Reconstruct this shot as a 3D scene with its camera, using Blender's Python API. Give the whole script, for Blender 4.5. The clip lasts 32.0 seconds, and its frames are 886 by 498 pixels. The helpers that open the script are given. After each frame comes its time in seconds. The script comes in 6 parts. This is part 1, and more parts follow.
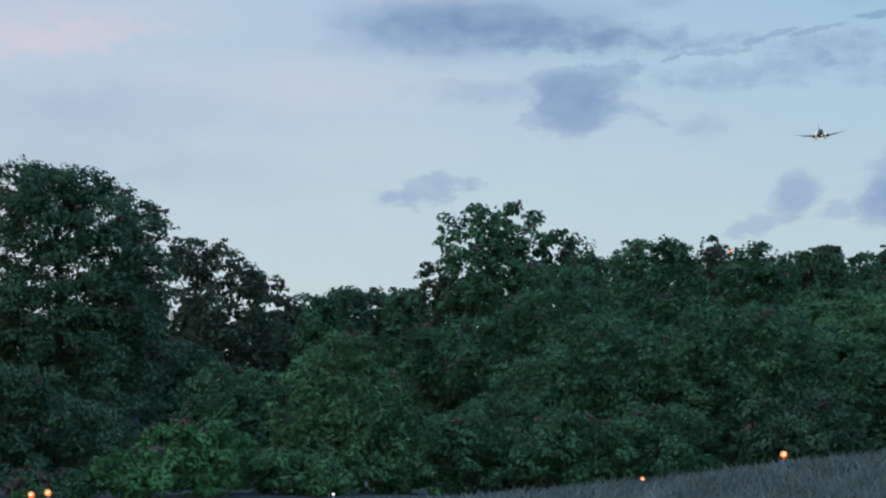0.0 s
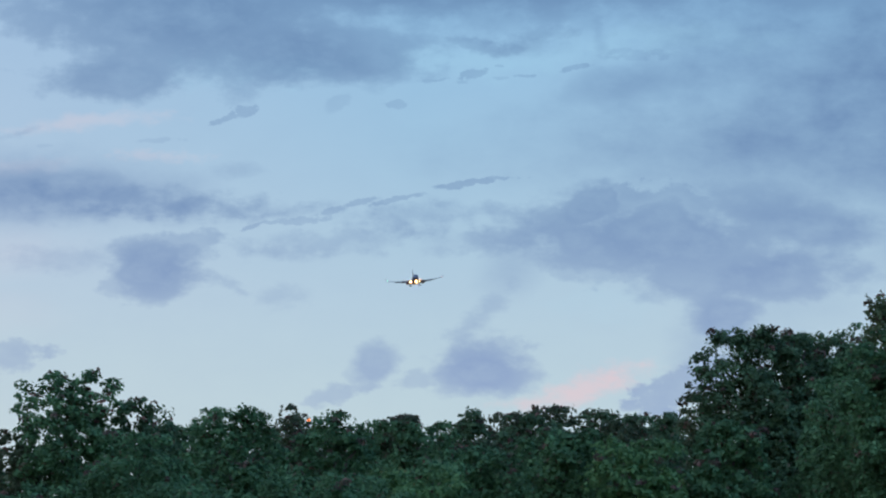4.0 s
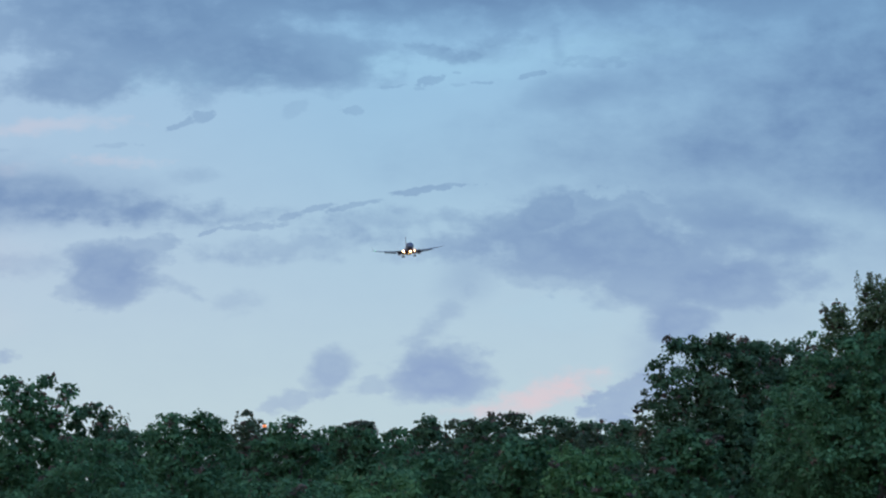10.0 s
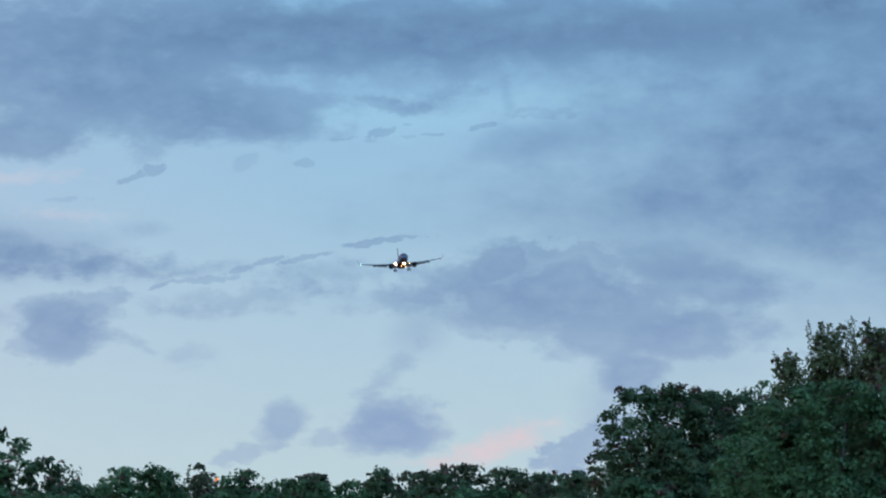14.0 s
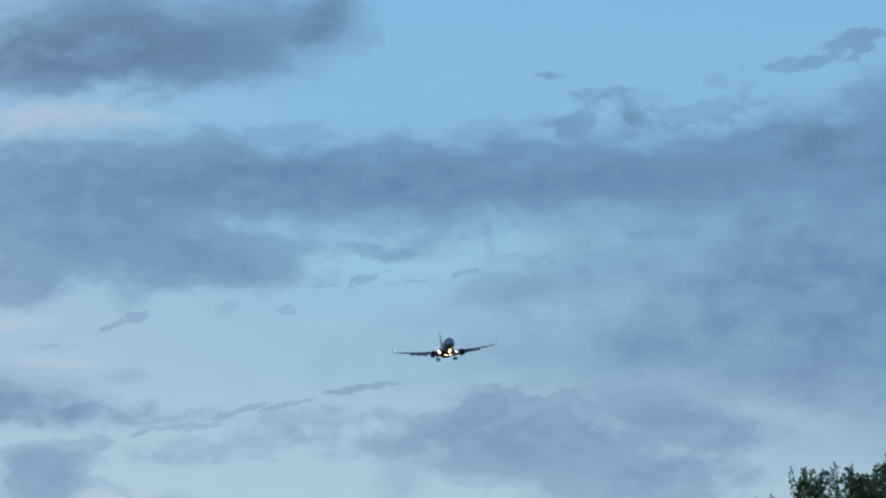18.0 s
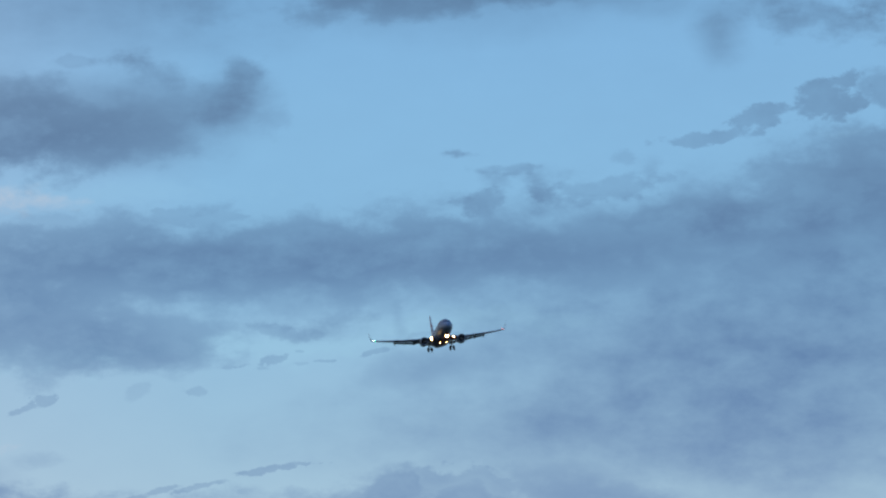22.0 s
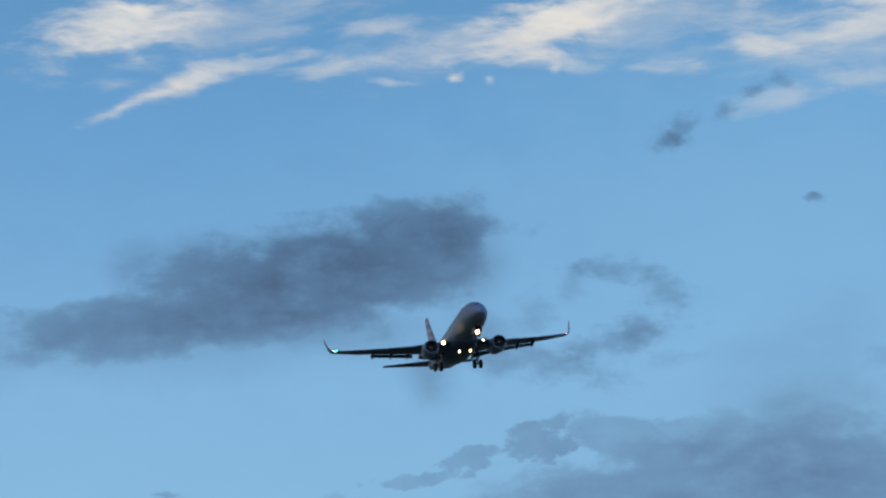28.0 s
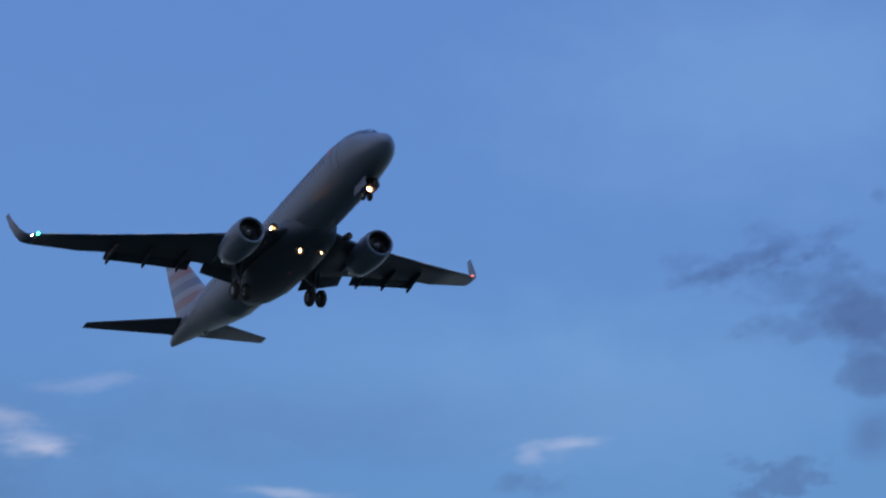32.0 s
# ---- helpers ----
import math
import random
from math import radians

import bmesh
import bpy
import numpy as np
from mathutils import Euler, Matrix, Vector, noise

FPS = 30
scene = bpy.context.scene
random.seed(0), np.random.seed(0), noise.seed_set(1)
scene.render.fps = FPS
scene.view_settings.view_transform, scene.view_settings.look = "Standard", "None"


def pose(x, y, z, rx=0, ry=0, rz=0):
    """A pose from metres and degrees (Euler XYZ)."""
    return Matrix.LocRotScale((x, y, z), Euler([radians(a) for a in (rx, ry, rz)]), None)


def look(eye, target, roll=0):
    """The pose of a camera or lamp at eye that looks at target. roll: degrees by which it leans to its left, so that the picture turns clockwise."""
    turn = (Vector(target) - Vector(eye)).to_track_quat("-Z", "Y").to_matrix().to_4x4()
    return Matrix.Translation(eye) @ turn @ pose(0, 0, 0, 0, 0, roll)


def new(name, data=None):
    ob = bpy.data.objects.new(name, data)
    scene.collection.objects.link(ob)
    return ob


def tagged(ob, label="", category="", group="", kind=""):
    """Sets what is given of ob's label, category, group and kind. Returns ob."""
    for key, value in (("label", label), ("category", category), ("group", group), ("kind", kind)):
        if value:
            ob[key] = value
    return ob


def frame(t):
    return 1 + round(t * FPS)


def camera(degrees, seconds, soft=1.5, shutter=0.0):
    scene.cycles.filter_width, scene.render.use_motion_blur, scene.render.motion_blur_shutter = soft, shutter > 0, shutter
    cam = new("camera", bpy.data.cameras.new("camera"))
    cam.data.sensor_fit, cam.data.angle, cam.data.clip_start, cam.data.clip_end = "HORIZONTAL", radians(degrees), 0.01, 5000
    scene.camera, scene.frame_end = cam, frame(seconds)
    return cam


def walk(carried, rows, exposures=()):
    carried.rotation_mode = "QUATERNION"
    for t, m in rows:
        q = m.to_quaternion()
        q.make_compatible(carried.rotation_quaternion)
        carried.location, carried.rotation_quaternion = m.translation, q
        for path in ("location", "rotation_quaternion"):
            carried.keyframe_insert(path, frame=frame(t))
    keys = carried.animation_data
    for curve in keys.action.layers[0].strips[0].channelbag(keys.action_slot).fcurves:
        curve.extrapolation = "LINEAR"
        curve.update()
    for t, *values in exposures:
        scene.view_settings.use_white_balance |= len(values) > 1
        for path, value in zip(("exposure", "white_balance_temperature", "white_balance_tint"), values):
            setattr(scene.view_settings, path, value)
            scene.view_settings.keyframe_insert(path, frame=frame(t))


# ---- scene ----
cam = camera(2 * math.degrees(math.atan(784 / 6500)), 32.0, soft=2.2, shutter=0.3)
EYE = (0, 0, 1.6)
# A person stands on the spot and swings a long lens after the aircraft.
walk(cam, [
    (0, pose(*EYE, 93.580, -0.881, 0.000)),
    (0.5, pose(*EYE, 93.556, -1.054, -0.089)),
    (1, pose(*EYE, 93.630, -1.676, -0.636)),
    (1.5, pose(*EYE, 93.851, -1.606, -1.981)),
    (2, pose(*EYE, 94.745, -1.352, -4.144)),
    (2.5, pose(*EYE, 96.045, -1.109, -5.765)),
    (3, pose(*EYE, 96.234, -0.682, -6.224)),
    (3.5, pose(*EYE, 96.227, -0.612, -6.465)),
    (5.5, pose(*EYE, 96.595, -0.740, -6.652)),
    (6, pose(*EYE, 96.402, -0.834, -6.532)),
    (6.5, pose(*EYE, 96.226, -0.880, -6.412)),
    (7, pose(*EYE, 96.243, -0.917, -6.418)),
    (7.5, pose(*EYE, 96.350, -0.928, -6.569)),
    (8, pose(*EYE, 96.419, -0.858, -6.729)),
    (8.5, pose(*EYE, 96.356, -0.900, -6.884)),
    (9, pose(*EYE, 96.305, -0.960, -7.064)),
    (9.5, pose(*EYE, 96.350, -0.891, -7.210)),
    (10, pose(*EYE, 96.406, -0.859, -7.263)),
    (10.5, pose(*EYE, 96.494, -0.894, -7.335)),
    (11, pose(*EYE, 96.549, -0.913, -7.458)),
    (11.5, pose(*EYE, 96.550, -0.828, -7.641)),
    (12, pose(*EYE, 96.630, -0.840, -7.723)),
    (12.5, pose(*EYE, 96.741, -0.815, -7.737)),
    (13, pose(*EYE, 96.899, -0.741, -7.795)),
    (13.5, pose(*EYE, 97.069, -0.657, -7.923)),
    (14, pose(*EYE, 97.222, -0.429, -7.975)),
    (14.5, pose(*EYE, 97.500, -0.296, -7.935)),
    (16.5, pose(*EYE, 98.409, -0.259, -8.268)),
    (17, pose(*EYE, 98.748, -0.267, -8.234)),
    (17.5, pose(*EYE, 99.148, -0.178, -8.178)),
    (18, pose(*EYE, 99.509, -0.294, -8.236)),
    (18.5, pose(*EYE, 99.580, -0.273, -8.341)),
    (19, pose(*EYE, 99.356, -0.246, -8.506)),
    (19.5, pose(*EYE, 99.153, -0.150, -8.604)),
    (20, pose(*EYE, 99.148, -0.002, -8.793)),
    (20.5, pose(*EYE, 99.496, 0.124, -9.030)),
    (21, pose(*EYE, 100.077, 0.151, -9.113)),
    (21.5, pose(*EYE, 100.425, 0.315, -9.230)),
    (22, pose(*EYE, 100.734, 0.705, -9.494)),
    (22.5, pose(*EYE, 101.268, 0.941, -9.660)),
    (23, pose(*EYE, 101.331, 1.119, -9.456)),
    (23.5, pose(*EYE, 101.188, 1.446, -9.454)),
    (24, pose(*EYE, 101.242, 1.641, -10.105)),
    (24.5, pose(*EYE, 101.608, 1.735, -10.392)),
    (26.5, pose(*EYE, 102.858, 2.049, -11.962)),
    (27, pose(*EYE, 103.921, 0.646, -13.165)),
    (27.5, pose(*EYE, 105.185, 1.244, -13.436)),
    (28, pose(*EYE, 105.975, 1.565, -13.917)),
    (28.5, pose(*EYE, 106.575, 1.767, -14.586)),
    (29, pose(*EYE, 107.741, 1.962, -15.516)),
    (29.5, pose(*EYE, 108.904, 2.425, -16.371)),
    (30, pose(*EYE, 109.923, 2.222, -17.872)),
    (30.5, pose(*EYE, 110.944, 1.764, -19.690)),
    (31, pose(*EYE, 112.617, 0.814, -22.083)),
    (31.5, pose(*EYE, 114.402, 0.915, -25.934)),
    (32, pose(*EYE, 116.706, 1.108, -29.219)),
], exposures=((0, 0.0, 6500, 11), (3, 0.0, 6500, 13), (6, 0.0, 6500, 13), (14, 0.0, 6500, 11), (18, -0.05, 6500, 8), (22, -0.05, 6500, 10), (24, -0.05, 6500, 9), (28, -0.06, 6500, 9), (31, -0.04, 6500, 10), (31.5, 0.0, 6450, 14), (32, 0.03, 6420, 20)))

# ---------------------------------------------------------------- sky and light


def rgb(r, g, b):
    """Linear colour from an 8 bit screen colour."""
    return tuple((c / 255 / 12.92) if c < 10.3 else ((c / 255 + 0.055) / 1.055) ** 2.4 for c in (r, g, b)) + (1,)


world = bpy.data.worlds.new("dusk_sky")
scene.world = world
world.use_nodes = True
wn, wl = world.node_tree.nodes, world.node_tree.links
wn.clear()


def wnode(kind, **values):
    n = wn.new(kind)
    for key, value in values.items():
        if key == "operation":
            n.operation = value
        elif key == "blend":
            n.data_type, n.blend_type = "RGBA", value
        elif key == "interp":
            n.interpolation_type = value
        elif key == "vtype":
            n.vector_type = value
    return n


def wmath(op, a, b=None, c=None):
    n = wnode("ShaderNodeMath", operation=op)
    for i, v in enumerate((a, b, c)):
        if v is None:
            continue
        if isinstance(v, (int, float)):
            n.inputs[i].default_value = v
        else:
            wl.new(v, n.inputs[i])
    return n.outputs[0]


def wramp(value, stops, span):
    n = wn.new("ShaderNodeValToRGB")
    e = n.color_ramp.elements
    while len(e) < len(stops):
        e.new(0.5)
    for el, (deg, col) in zip(e, stops):
        el.position, el.color = deg / span, rgb(*col)
    wl.new(value, n.inputs[0])
    return n.outputs[0]


def wmix(fac, a, b):
    n = wnode("ShaderNodeMix", blend="MIX")
    wl.new(fac, n.inputs[0]), wl.new(a, n.inputs[6]), wl.new(b, n.inputs[7])
    return n.outputs[2]


def wnoise(vector, scale, detail, rough=0.5):
    n = wn.new("ShaderNodeTexNoise")
    n.inputs["Scale"].default_value, n.inputs["Detail"].default_value, n.inputs["Roughness"].default_value = scale, detail, rough
    wl.new(vector, n.inputs["Vector"])
    return n.outputs


def wvec(op, a, b):
    n = wnode("ShaderNodeVectorMath", operation=op)
    for i, v in enumerate((a, b)):
        if isinstance(v, tuple):
            n.inputs[i].default_value = v
        else:
            wl.new(v, n.inputs[i])
    return n.outputs[0]


# bearing and height of the view ray in degrees
ray = wn.new("ShaderNodeTexCoord").outputs["Generated"]
split = wn.new("ShaderNodeSeparateXYZ")
wl.new(ray, split.inputs[0])
bearing = wmath("MULTIPLY", wmath("ARCTAN2", split.outputs[0], split.outputs[1]), 57.29578)
height = wmath("MULTIPLY", wmath("ARCSINE", split.outputs[2]), 57.29578)
join = wn.new("ShaderNodeCombineXYZ")
wl.new(bearing, join.inputs[0]), wl.new(height, join.inputs[1])
flat = join.outputs[0]
# ragged edges: the chart of the sky is bent and the outlines are torn by turbulence
wide = wvec("MULTIPLY", flat, (0.6, 1.0, 1.0))
bend = wvec("MULTIPLY", wvec("SUBTRACT", wnoise(wide, 0.9, 4.0)["Color"], (0.5, 0.5, 0.5)), (0.7, 0.45, 0.0))
chart = wvec("ADD", flat, bend)
comb = wnode("ShaderNodeMapping", vtype="POINT")
comb.inputs["Rotation"].default_value, comb.inputs["Scale"].default_value = (0, 0, radians(-16)), (0.4, 1.5, 1)
wl.new(chart, comb.inputs["Vector"])


def rough_noise(vector, scale, detail, gain):
    """Turbulence about nought, by which the outline of a cloud is torn."""
    return wmath("MULTIPLY", wmath("SUBTRACT", wnoise(vector, scale, detail, 0.6)["Fac"], 0.5), gain)


big_noise = rough_noise(wide, 1.7, 8.0, 2.3)
mid_noise = rough_noise(wide, 3.8, 7.0, 3.1)
veil_noise = rough_noise(wide, 1.1, 6.0, 1.2)
small_noise = rough_noise(wide, 8.0, 6.0, 3.4)
comb_noise = rough_noise(comb.outputs[0], 1.9, 8.0, 3.4)
GREY, HEAP, LIT, ROSE, PALE = [], [], [], [], []


EDGE = {"crisp": (0.7, 1.25), "mid": (0.48, 1.4), "soft": (0.05, 1.6)}


def puff(layer, u, v, a, b, turn, weight, edge):
    """A cloud at bearing u and height v, a by b degrees, leaning by turn, of that weight and edge."""
    (HEAP if layer is GREY and edge != "soft" else layer).append((u, v, a, b, turn, weight, edge))


def bank(rows, heaped, combed, before):
    """Lays some clouds over one another; gives what they leave of the clear sky."""
    g = bpy.data.node_groups.new("cloud_bank", "ShaderNodeTree")
    for name, kind in (("chart", "NodeSocketVector"), ("coarse", "NodeSocketFloat"), ("middle", "NodeSocketFloat"), ("fine", "NodeSocketFloat"), ("before", "NodeSocketFloat")):
        g.interface.new_socket(name=name, in_out="INPUT", socket_type=kind)
    g.interface.new_socket(name="left", in_out="OUTPUT", socket_type="NodeSocketFloat")
    gn, gl = g.nodes, g.links
    given = gn.new("NodeGroupInput").outputs
    left = given[4]
    for u, v, a, b, turn, weight, edge in rows:
        # each cloud is worked out after the one before it, which keeps the shader's memory small
        order = gn.new("ShaderNodeVectorMath")
        order.operation = "MULTIPLY_ADD"
        order.inputs[1].default_value = (1e-6, 1e-6, 0)
        gl.new(left, order.inputs[0]), gl.new(given[0], order.inputs[2])
        m = gn.new("ShaderNodeMapping")
        m.vector_type = "TEXTURE"
        m.inputs["Location"].default_value = (u, v, 0)
        m.inputs["Rotation"].default_value = (0, 0, radians(turn))
        m.inputs["Scale"].default_value = (a, b, 1)
        gl.new(order.outputs[0], m.inputs["Vector"])
        d = gn.new("ShaderNodeVectorMath")
        d.operation = "LENGTH"
        gl.new(m.outputs[0], d.inputs[0])
        torn = gn.new("ShaderNodeMath")
        gl.new(d.outputs["Value"], torn.inputs[0]), gl.new(given[1 if b > 0.3 or combed else 2 if b > 0.1 else 3], torn.inputs[1])
        r = gn.new("ShaderNodeMapRange")
        r.interpolation_type = "SMOOTHSTEP"
        r.inputs["From Min"].default_value, r.inputs["From Max"].default_value = EDGE[edge]
        r.inputs["To Min"].default_value, r.inputs["To Max"].default_value = 1 - weight, 1
        gl.new(torn.outputs[0], r.inputs["Value"])
        over = gn.new("ShaderNodeMath")
        over.operation = "SMOOTH_MIN" if heaped else "MULTIPLY"
        over.inputs[2].default_value = 0.12
        gl.new(left, over.inputs[0]), gl.new(r.outputs[0], over.inputs[1])
        left = over.outputs[0]
    gl.new(left, gn.new("NodeGroupOutput").inputs[0])
    n = wn.new("ShaderNodeGroup")
    n.node_tree = g
    wl.new(chart, n.inputs[0])
    for i, rough in enumerate((comb_noise if combed else big_noise if heaped else veil_noise, mid_noise, small_noise)):
        wl.new(rough, n.inputs[1 + i])
    if before is None:
        n.inputs[4].default_value = 1.0
    else:
        wl.new(before, n.inputs[4])
    return n.outputs[0]


def left_by(layer):
    left = None
    for i in range(0, len(layer), 25):
        left = bank(layer[i:i + 25], layer is HEAP, layer is LIT, left)
    return left


def cover(layer, low, high):
    """How much of the sky a layer hides, with the layer's own mottling."""
    r = wn.new("ShaderNodeMapRange")
    r.inputs["From Min"].default_value, r.inputs["From Max"].default_value = 0.3, 0.7
    r.inputs["To Min"].default_value, r.inputs["To Max"].default_value = low, high
    wl.new(wnoise(comb.outputs[0] if layer is LIT else wide, 1.7, 7.0, 0.6)["Fac"], r.inputs["Value"])
    n = wnode("ShaderNodeMath", operation="MULTIPLY")
    n.use_clamp = True
    hidden = wmath("MULTIPLY", left_by(GREY), left_by(HEAP)) if layer is GREY else left_by(layer)
    wl.new(wmath("SUBTRACT", 1.0, hidden), n.inputs[0]), wl.new(r.outputs[0], n.inputs[1])
    return n.outputs[0]


puff(GREY, 0.3, 7.07, 2.04, 0.511, 1, 0.5, "soft")
puff(GREY, -0.14, 6.93, 1.15, 0.353, 1, 0.25, "mid")
puff(GREY, 2.25, 6.89, 1.51, 0.247, -2, 0.25, "soft")
puff(GREY, 0.58, 6.02, 1.06, 0.176, 1, 0.25, "soft")
puff(GREY, -0.28, 4.45, 0.66, 0.247, 7, 0.44, "mid")
puff(GREY, -0.81, 4.35, 0.35, 0.123, 1, 0.2, "soft")
puff(GREY, -5.51, 5.68, 2.83, 0.397, -2, 0.17, "soft")
puff(GREY, -4.7, 4.65, 2.48, 0.397, 1, 0.15, "soft")
puff(GREY, -6.46, 5.13, 1.77, 0.529, 1, 0.12, "soft")
puff(GREY, -0, 7.1, 1.87, 0.317, 1, 0.44, "mid")
puff(GREY, 1.41, 6.94, 2.22, 0.229, -1, 0.35, "soft")
puff(GREY, 3.44, 6.89, 1.95, 0.123, 1, 0.25, "soft")
puff(GREY, 0.8, 6.68, 1.06, 0.123, 1, 0.2, "soft")
puff(GREY, 2.03, 5.88, 0.74, 0.476, 13, 0.73, "mid")
puff(GREY, 2.46, 6.26, 0.51, 0.229, 1, 0.44, "mid")
puff(GREY, 1.57, 5.57, 0.43, 0.194, 1, 0.37, "mid")
puff(GREY, 3.02, 5.76, 0.35, 0.088, -21, 0.28, "soft")
puff(GREY, 4, 5.55, 0.39, 0.194, 1, 0.24, "soft")
puff(GREY, 3.52, 6.62, 0.23, 0.035, 26, 0.42, "crisp")
puff(GREY, 4.16, 6.74, 0.55, 0.053, 8, 0.42, "crisp")
puff(GREY, 4.95, 6.95, 0.53, 0.053, 14, 0.42, "crisp")
puff(GREY, 5.77, 7.03, 0.53, 0.044, 9, 0.42, "crisp")
puff(GREY, 6.77, 7.26, 0.55, 0.062, 11, 0.47, "crisp")
puff(GREY, 7.26, 7.34, 0.3, 0.035, 1, 0.38, "crisp")
puff(GREY, 6.02, 6.77, 0.98, 0.194, 3, 0.32, "soft")
puff(GREY, 4.96, 6.45, 1.51, 0.176, 7, 0.3, "soft")
puff(GREY, 4.16, 6.22, 0.8, 0.106, 1, 0.2, "soft")
puff(GREY, 6.82, 6.43, 0.8, 0.176, 1, 0.2, "soft")
puff(GREY, 9.74, 6.49, 2.22, 0.688, -2, 0.71, "mid")
puff(GREY, 10.01, 7.11, 1.07, 0.264, 0, 0.44, "crisp")
puff(GREY, 8.72, 6.87, 0.75, 0.335, 22, 0.65, "crisp")
puff(GREY, 10.72, 6.15, 1.6, 0.335, 2, 0.6, "mid")
puff(GREY, 7.62, 6.5, 0.8, 0.212, 5, 0.34, "soft")
puff(GREY, 11.95, 6.76, 1.51, 0.441, -12, 0.6, "mid")
puff(GREY, 9.04, 6, 0.97, 0.264, 0, 0.37, "mid")
puff(GREY, 12.3, 6.37, 0.71, 0.264, 20, 0.25, "soft")
puff(GREY, 7.62, 5.99, 0.49, 0.353, 30, 0.28, "soft")
puff(GREY, 7.19, 5.37, 0.49, 0.141, 38, 0.32, "soft")
puff(GREY, 6.84, 5.06, 0.27, 0.088, 21, 0.2, "soft")
puff(GREY, 10.89, 5.31, 0.55, 0.547, 20, 0.65, "mid")
puff(GREY, 10.5, 4.69, 0.44, 0.441, 30, 0.3, "soft")
puff(GREY, 11.77, 5.4, 1.15, 0.529, 0, 0.15, "soft")
puff(GREY, 5.43, 4.51, 0.49, 0.317, 21, 0.58, "mid")
puff(GREY, 4.73, 4.09, 0.66, 0.176, 15, 0.44, "mid")
puff(GREY, 7.15, 4.4, 0.74, 0.511, 1, 0.73, "mid")
puff(GREY, 7.5, 4.83, 0.46, 0.176, 1, 0.38, "mid")
puff(GREY, 6.23, 4.2, 0.53, 0.194, 1, 0.38, "mid")
puff(GREY, 10.06, 4.08, 0.84, 0.3, 22, 0.58, "crisp")
puff(GREY, 10.81, 4.39, 0.8, 0.317, 10, 0.47, "mid")
puff(GREY, -0.24, 4.38, 0.51, 0.229, 6, 0.36, "mid")
puff(GREY, 2.01, 7.89, 0.4, 0.044, 6, 0.24, "mid")
puff(GREY, 0.29, 7.75, 0.2, 0.035, 1, 0.21, "mid")
puff(GREY, -0.2, 7.97, 0.25, 0.062, 16, 0.22, "soft")
puff(GREY, 9.29, 8.87, 1.07, 0.317, 6, 0.29, "mid")
puff(GREY, 2.25, 9.87, 2.95, 1.058, 1, 0.63, "mid")
puff(GREY, 4.93, 9.27, 1.43, 0.485, 1, 0.6, "mid")
puff(GREY, 1.39, 8.89, 1.16, 0.397, 1, 0.65, "mid")
puff(GREY, 7.14, 10.57, 8.07, 0.793, 1, 0.2, "soft")
puff(GREY, 6.17, 10.58, 8.52, 0.652, 1, 0.7, "mid")
puff(GREY, 5.64, 10.33, 6.27, 0.423, 1, 0.25, "soft")
puff(GREY, 12.35, 10.57, 5.38, 0.617, 0, 0.26, "soft")
puff(GREY, 2.35, 9.88, 2.42, 0.97, 1, 0.65, "mid")
puff(GREY, 4.14, 9.34, 1.52, 0.547, -3, 0.7, "mid")
puff(GREY, 2.98, 9.54, 1.79, 0.529, 1, 0.2, "soft")
puff(GREY, 1.4, 8.98, 0.71, 0.353, 1, 0.63, "mid")
puff(GREY, 5.12, 9.05, 0.54, 0.264, 1, 0.3, "soft")
puff(GREY, 5.72, 11.27, 0.67, 0.176, 1, 0.32, "crisp")
puff(GREY, 3.57, 11.13, 1.08, 0.194, 1, 0.26, "mid")
puff(GREY, 6.99, 9.53, 0.52, 0.123, 0, 0.36, "mid")
puff(GREY, 7.97, 9.67, 0.54, 0.088, 4, 0.3, "soft")
puff(GREY, 7.79, 9.87, 2.24, 0.229, 0, 0.25, "soft")
puff(GREY, 3.22, 8.4, 0.27, 0.088, 5, 0.47, "crisp")
puff(GREY, 2.96, 8.31, 0.3, 0.053, 21, 0.42, "crisp")
puff(GREY, 4.82, 8.54, 0.25, 0.106, 26, 0.22, "mid")
puff(GREY, 5.73, 8.57, 0.23, 0.053, 5, 0.31, "crisp")
puff(GREY, 6.37, 8.92, 0.19, 0.044, 8, 0.42, "crisp")
puff(GREY, 6.95, 9.06, 0.18, 0.079, 22, 0.42, "crisp")
puff(GREY, 6.8, 8.91, 0.12, 0.035, 0, 0.3, "mid")
puff(GREY, 7.73, 9.07, 0.18, 0.026, 0, 0.36, "crisp")
puff(GREY, 7.35, 9.04, 0.12, 0.026, 0, 0.26, "crisp")
puff(GREY, 8.49, 9.14, 0.26, 0.053, 5, 0.42, "crisp")
puff(GREY, 9.54, 9.29, 0.54, 0.088, 0, 0.27, "mid")
puff(GREY, 9.22, 9.36, 0.21, 0.062, 0, 0.26, "mid")
puff(GREY, 8.94, 9.61, 0.09, 0.247, 10, 0.2, "soft")
puff(GREY, 7.26, 9.26, 0.08, 0.026, 0, 0.3, "crisp")
puff(GREY, 9.8, 12.23, 0.2, 0.053, 0, 0.26, "mid")
puff(GREY, 12.52, 8.81, 3.57, 0.881, 2, 0.36, "soft")
puff(GREY, 14.56, 9.58, 3.75, 1.322, -1, 0.28, "soft")
puff(GREY, 12.33, 7.76, 4.63, 0.705, 0, 0.42, "soft")
puff(GREY, 9.49, 8.82, 1.34, 0.317, 10, 0.2, "soft")
puff(GREY, 15.42, 8.43, 2.23, 1.763, -1, 0.2, "soft")
puff(GREY, 2.56, 12.43, 2.8, 0.617, 1, 0.77, "mid")
puff(GREY, 3.36, 12.93, 2.44, 0.529, 1, 0.42, "soft")
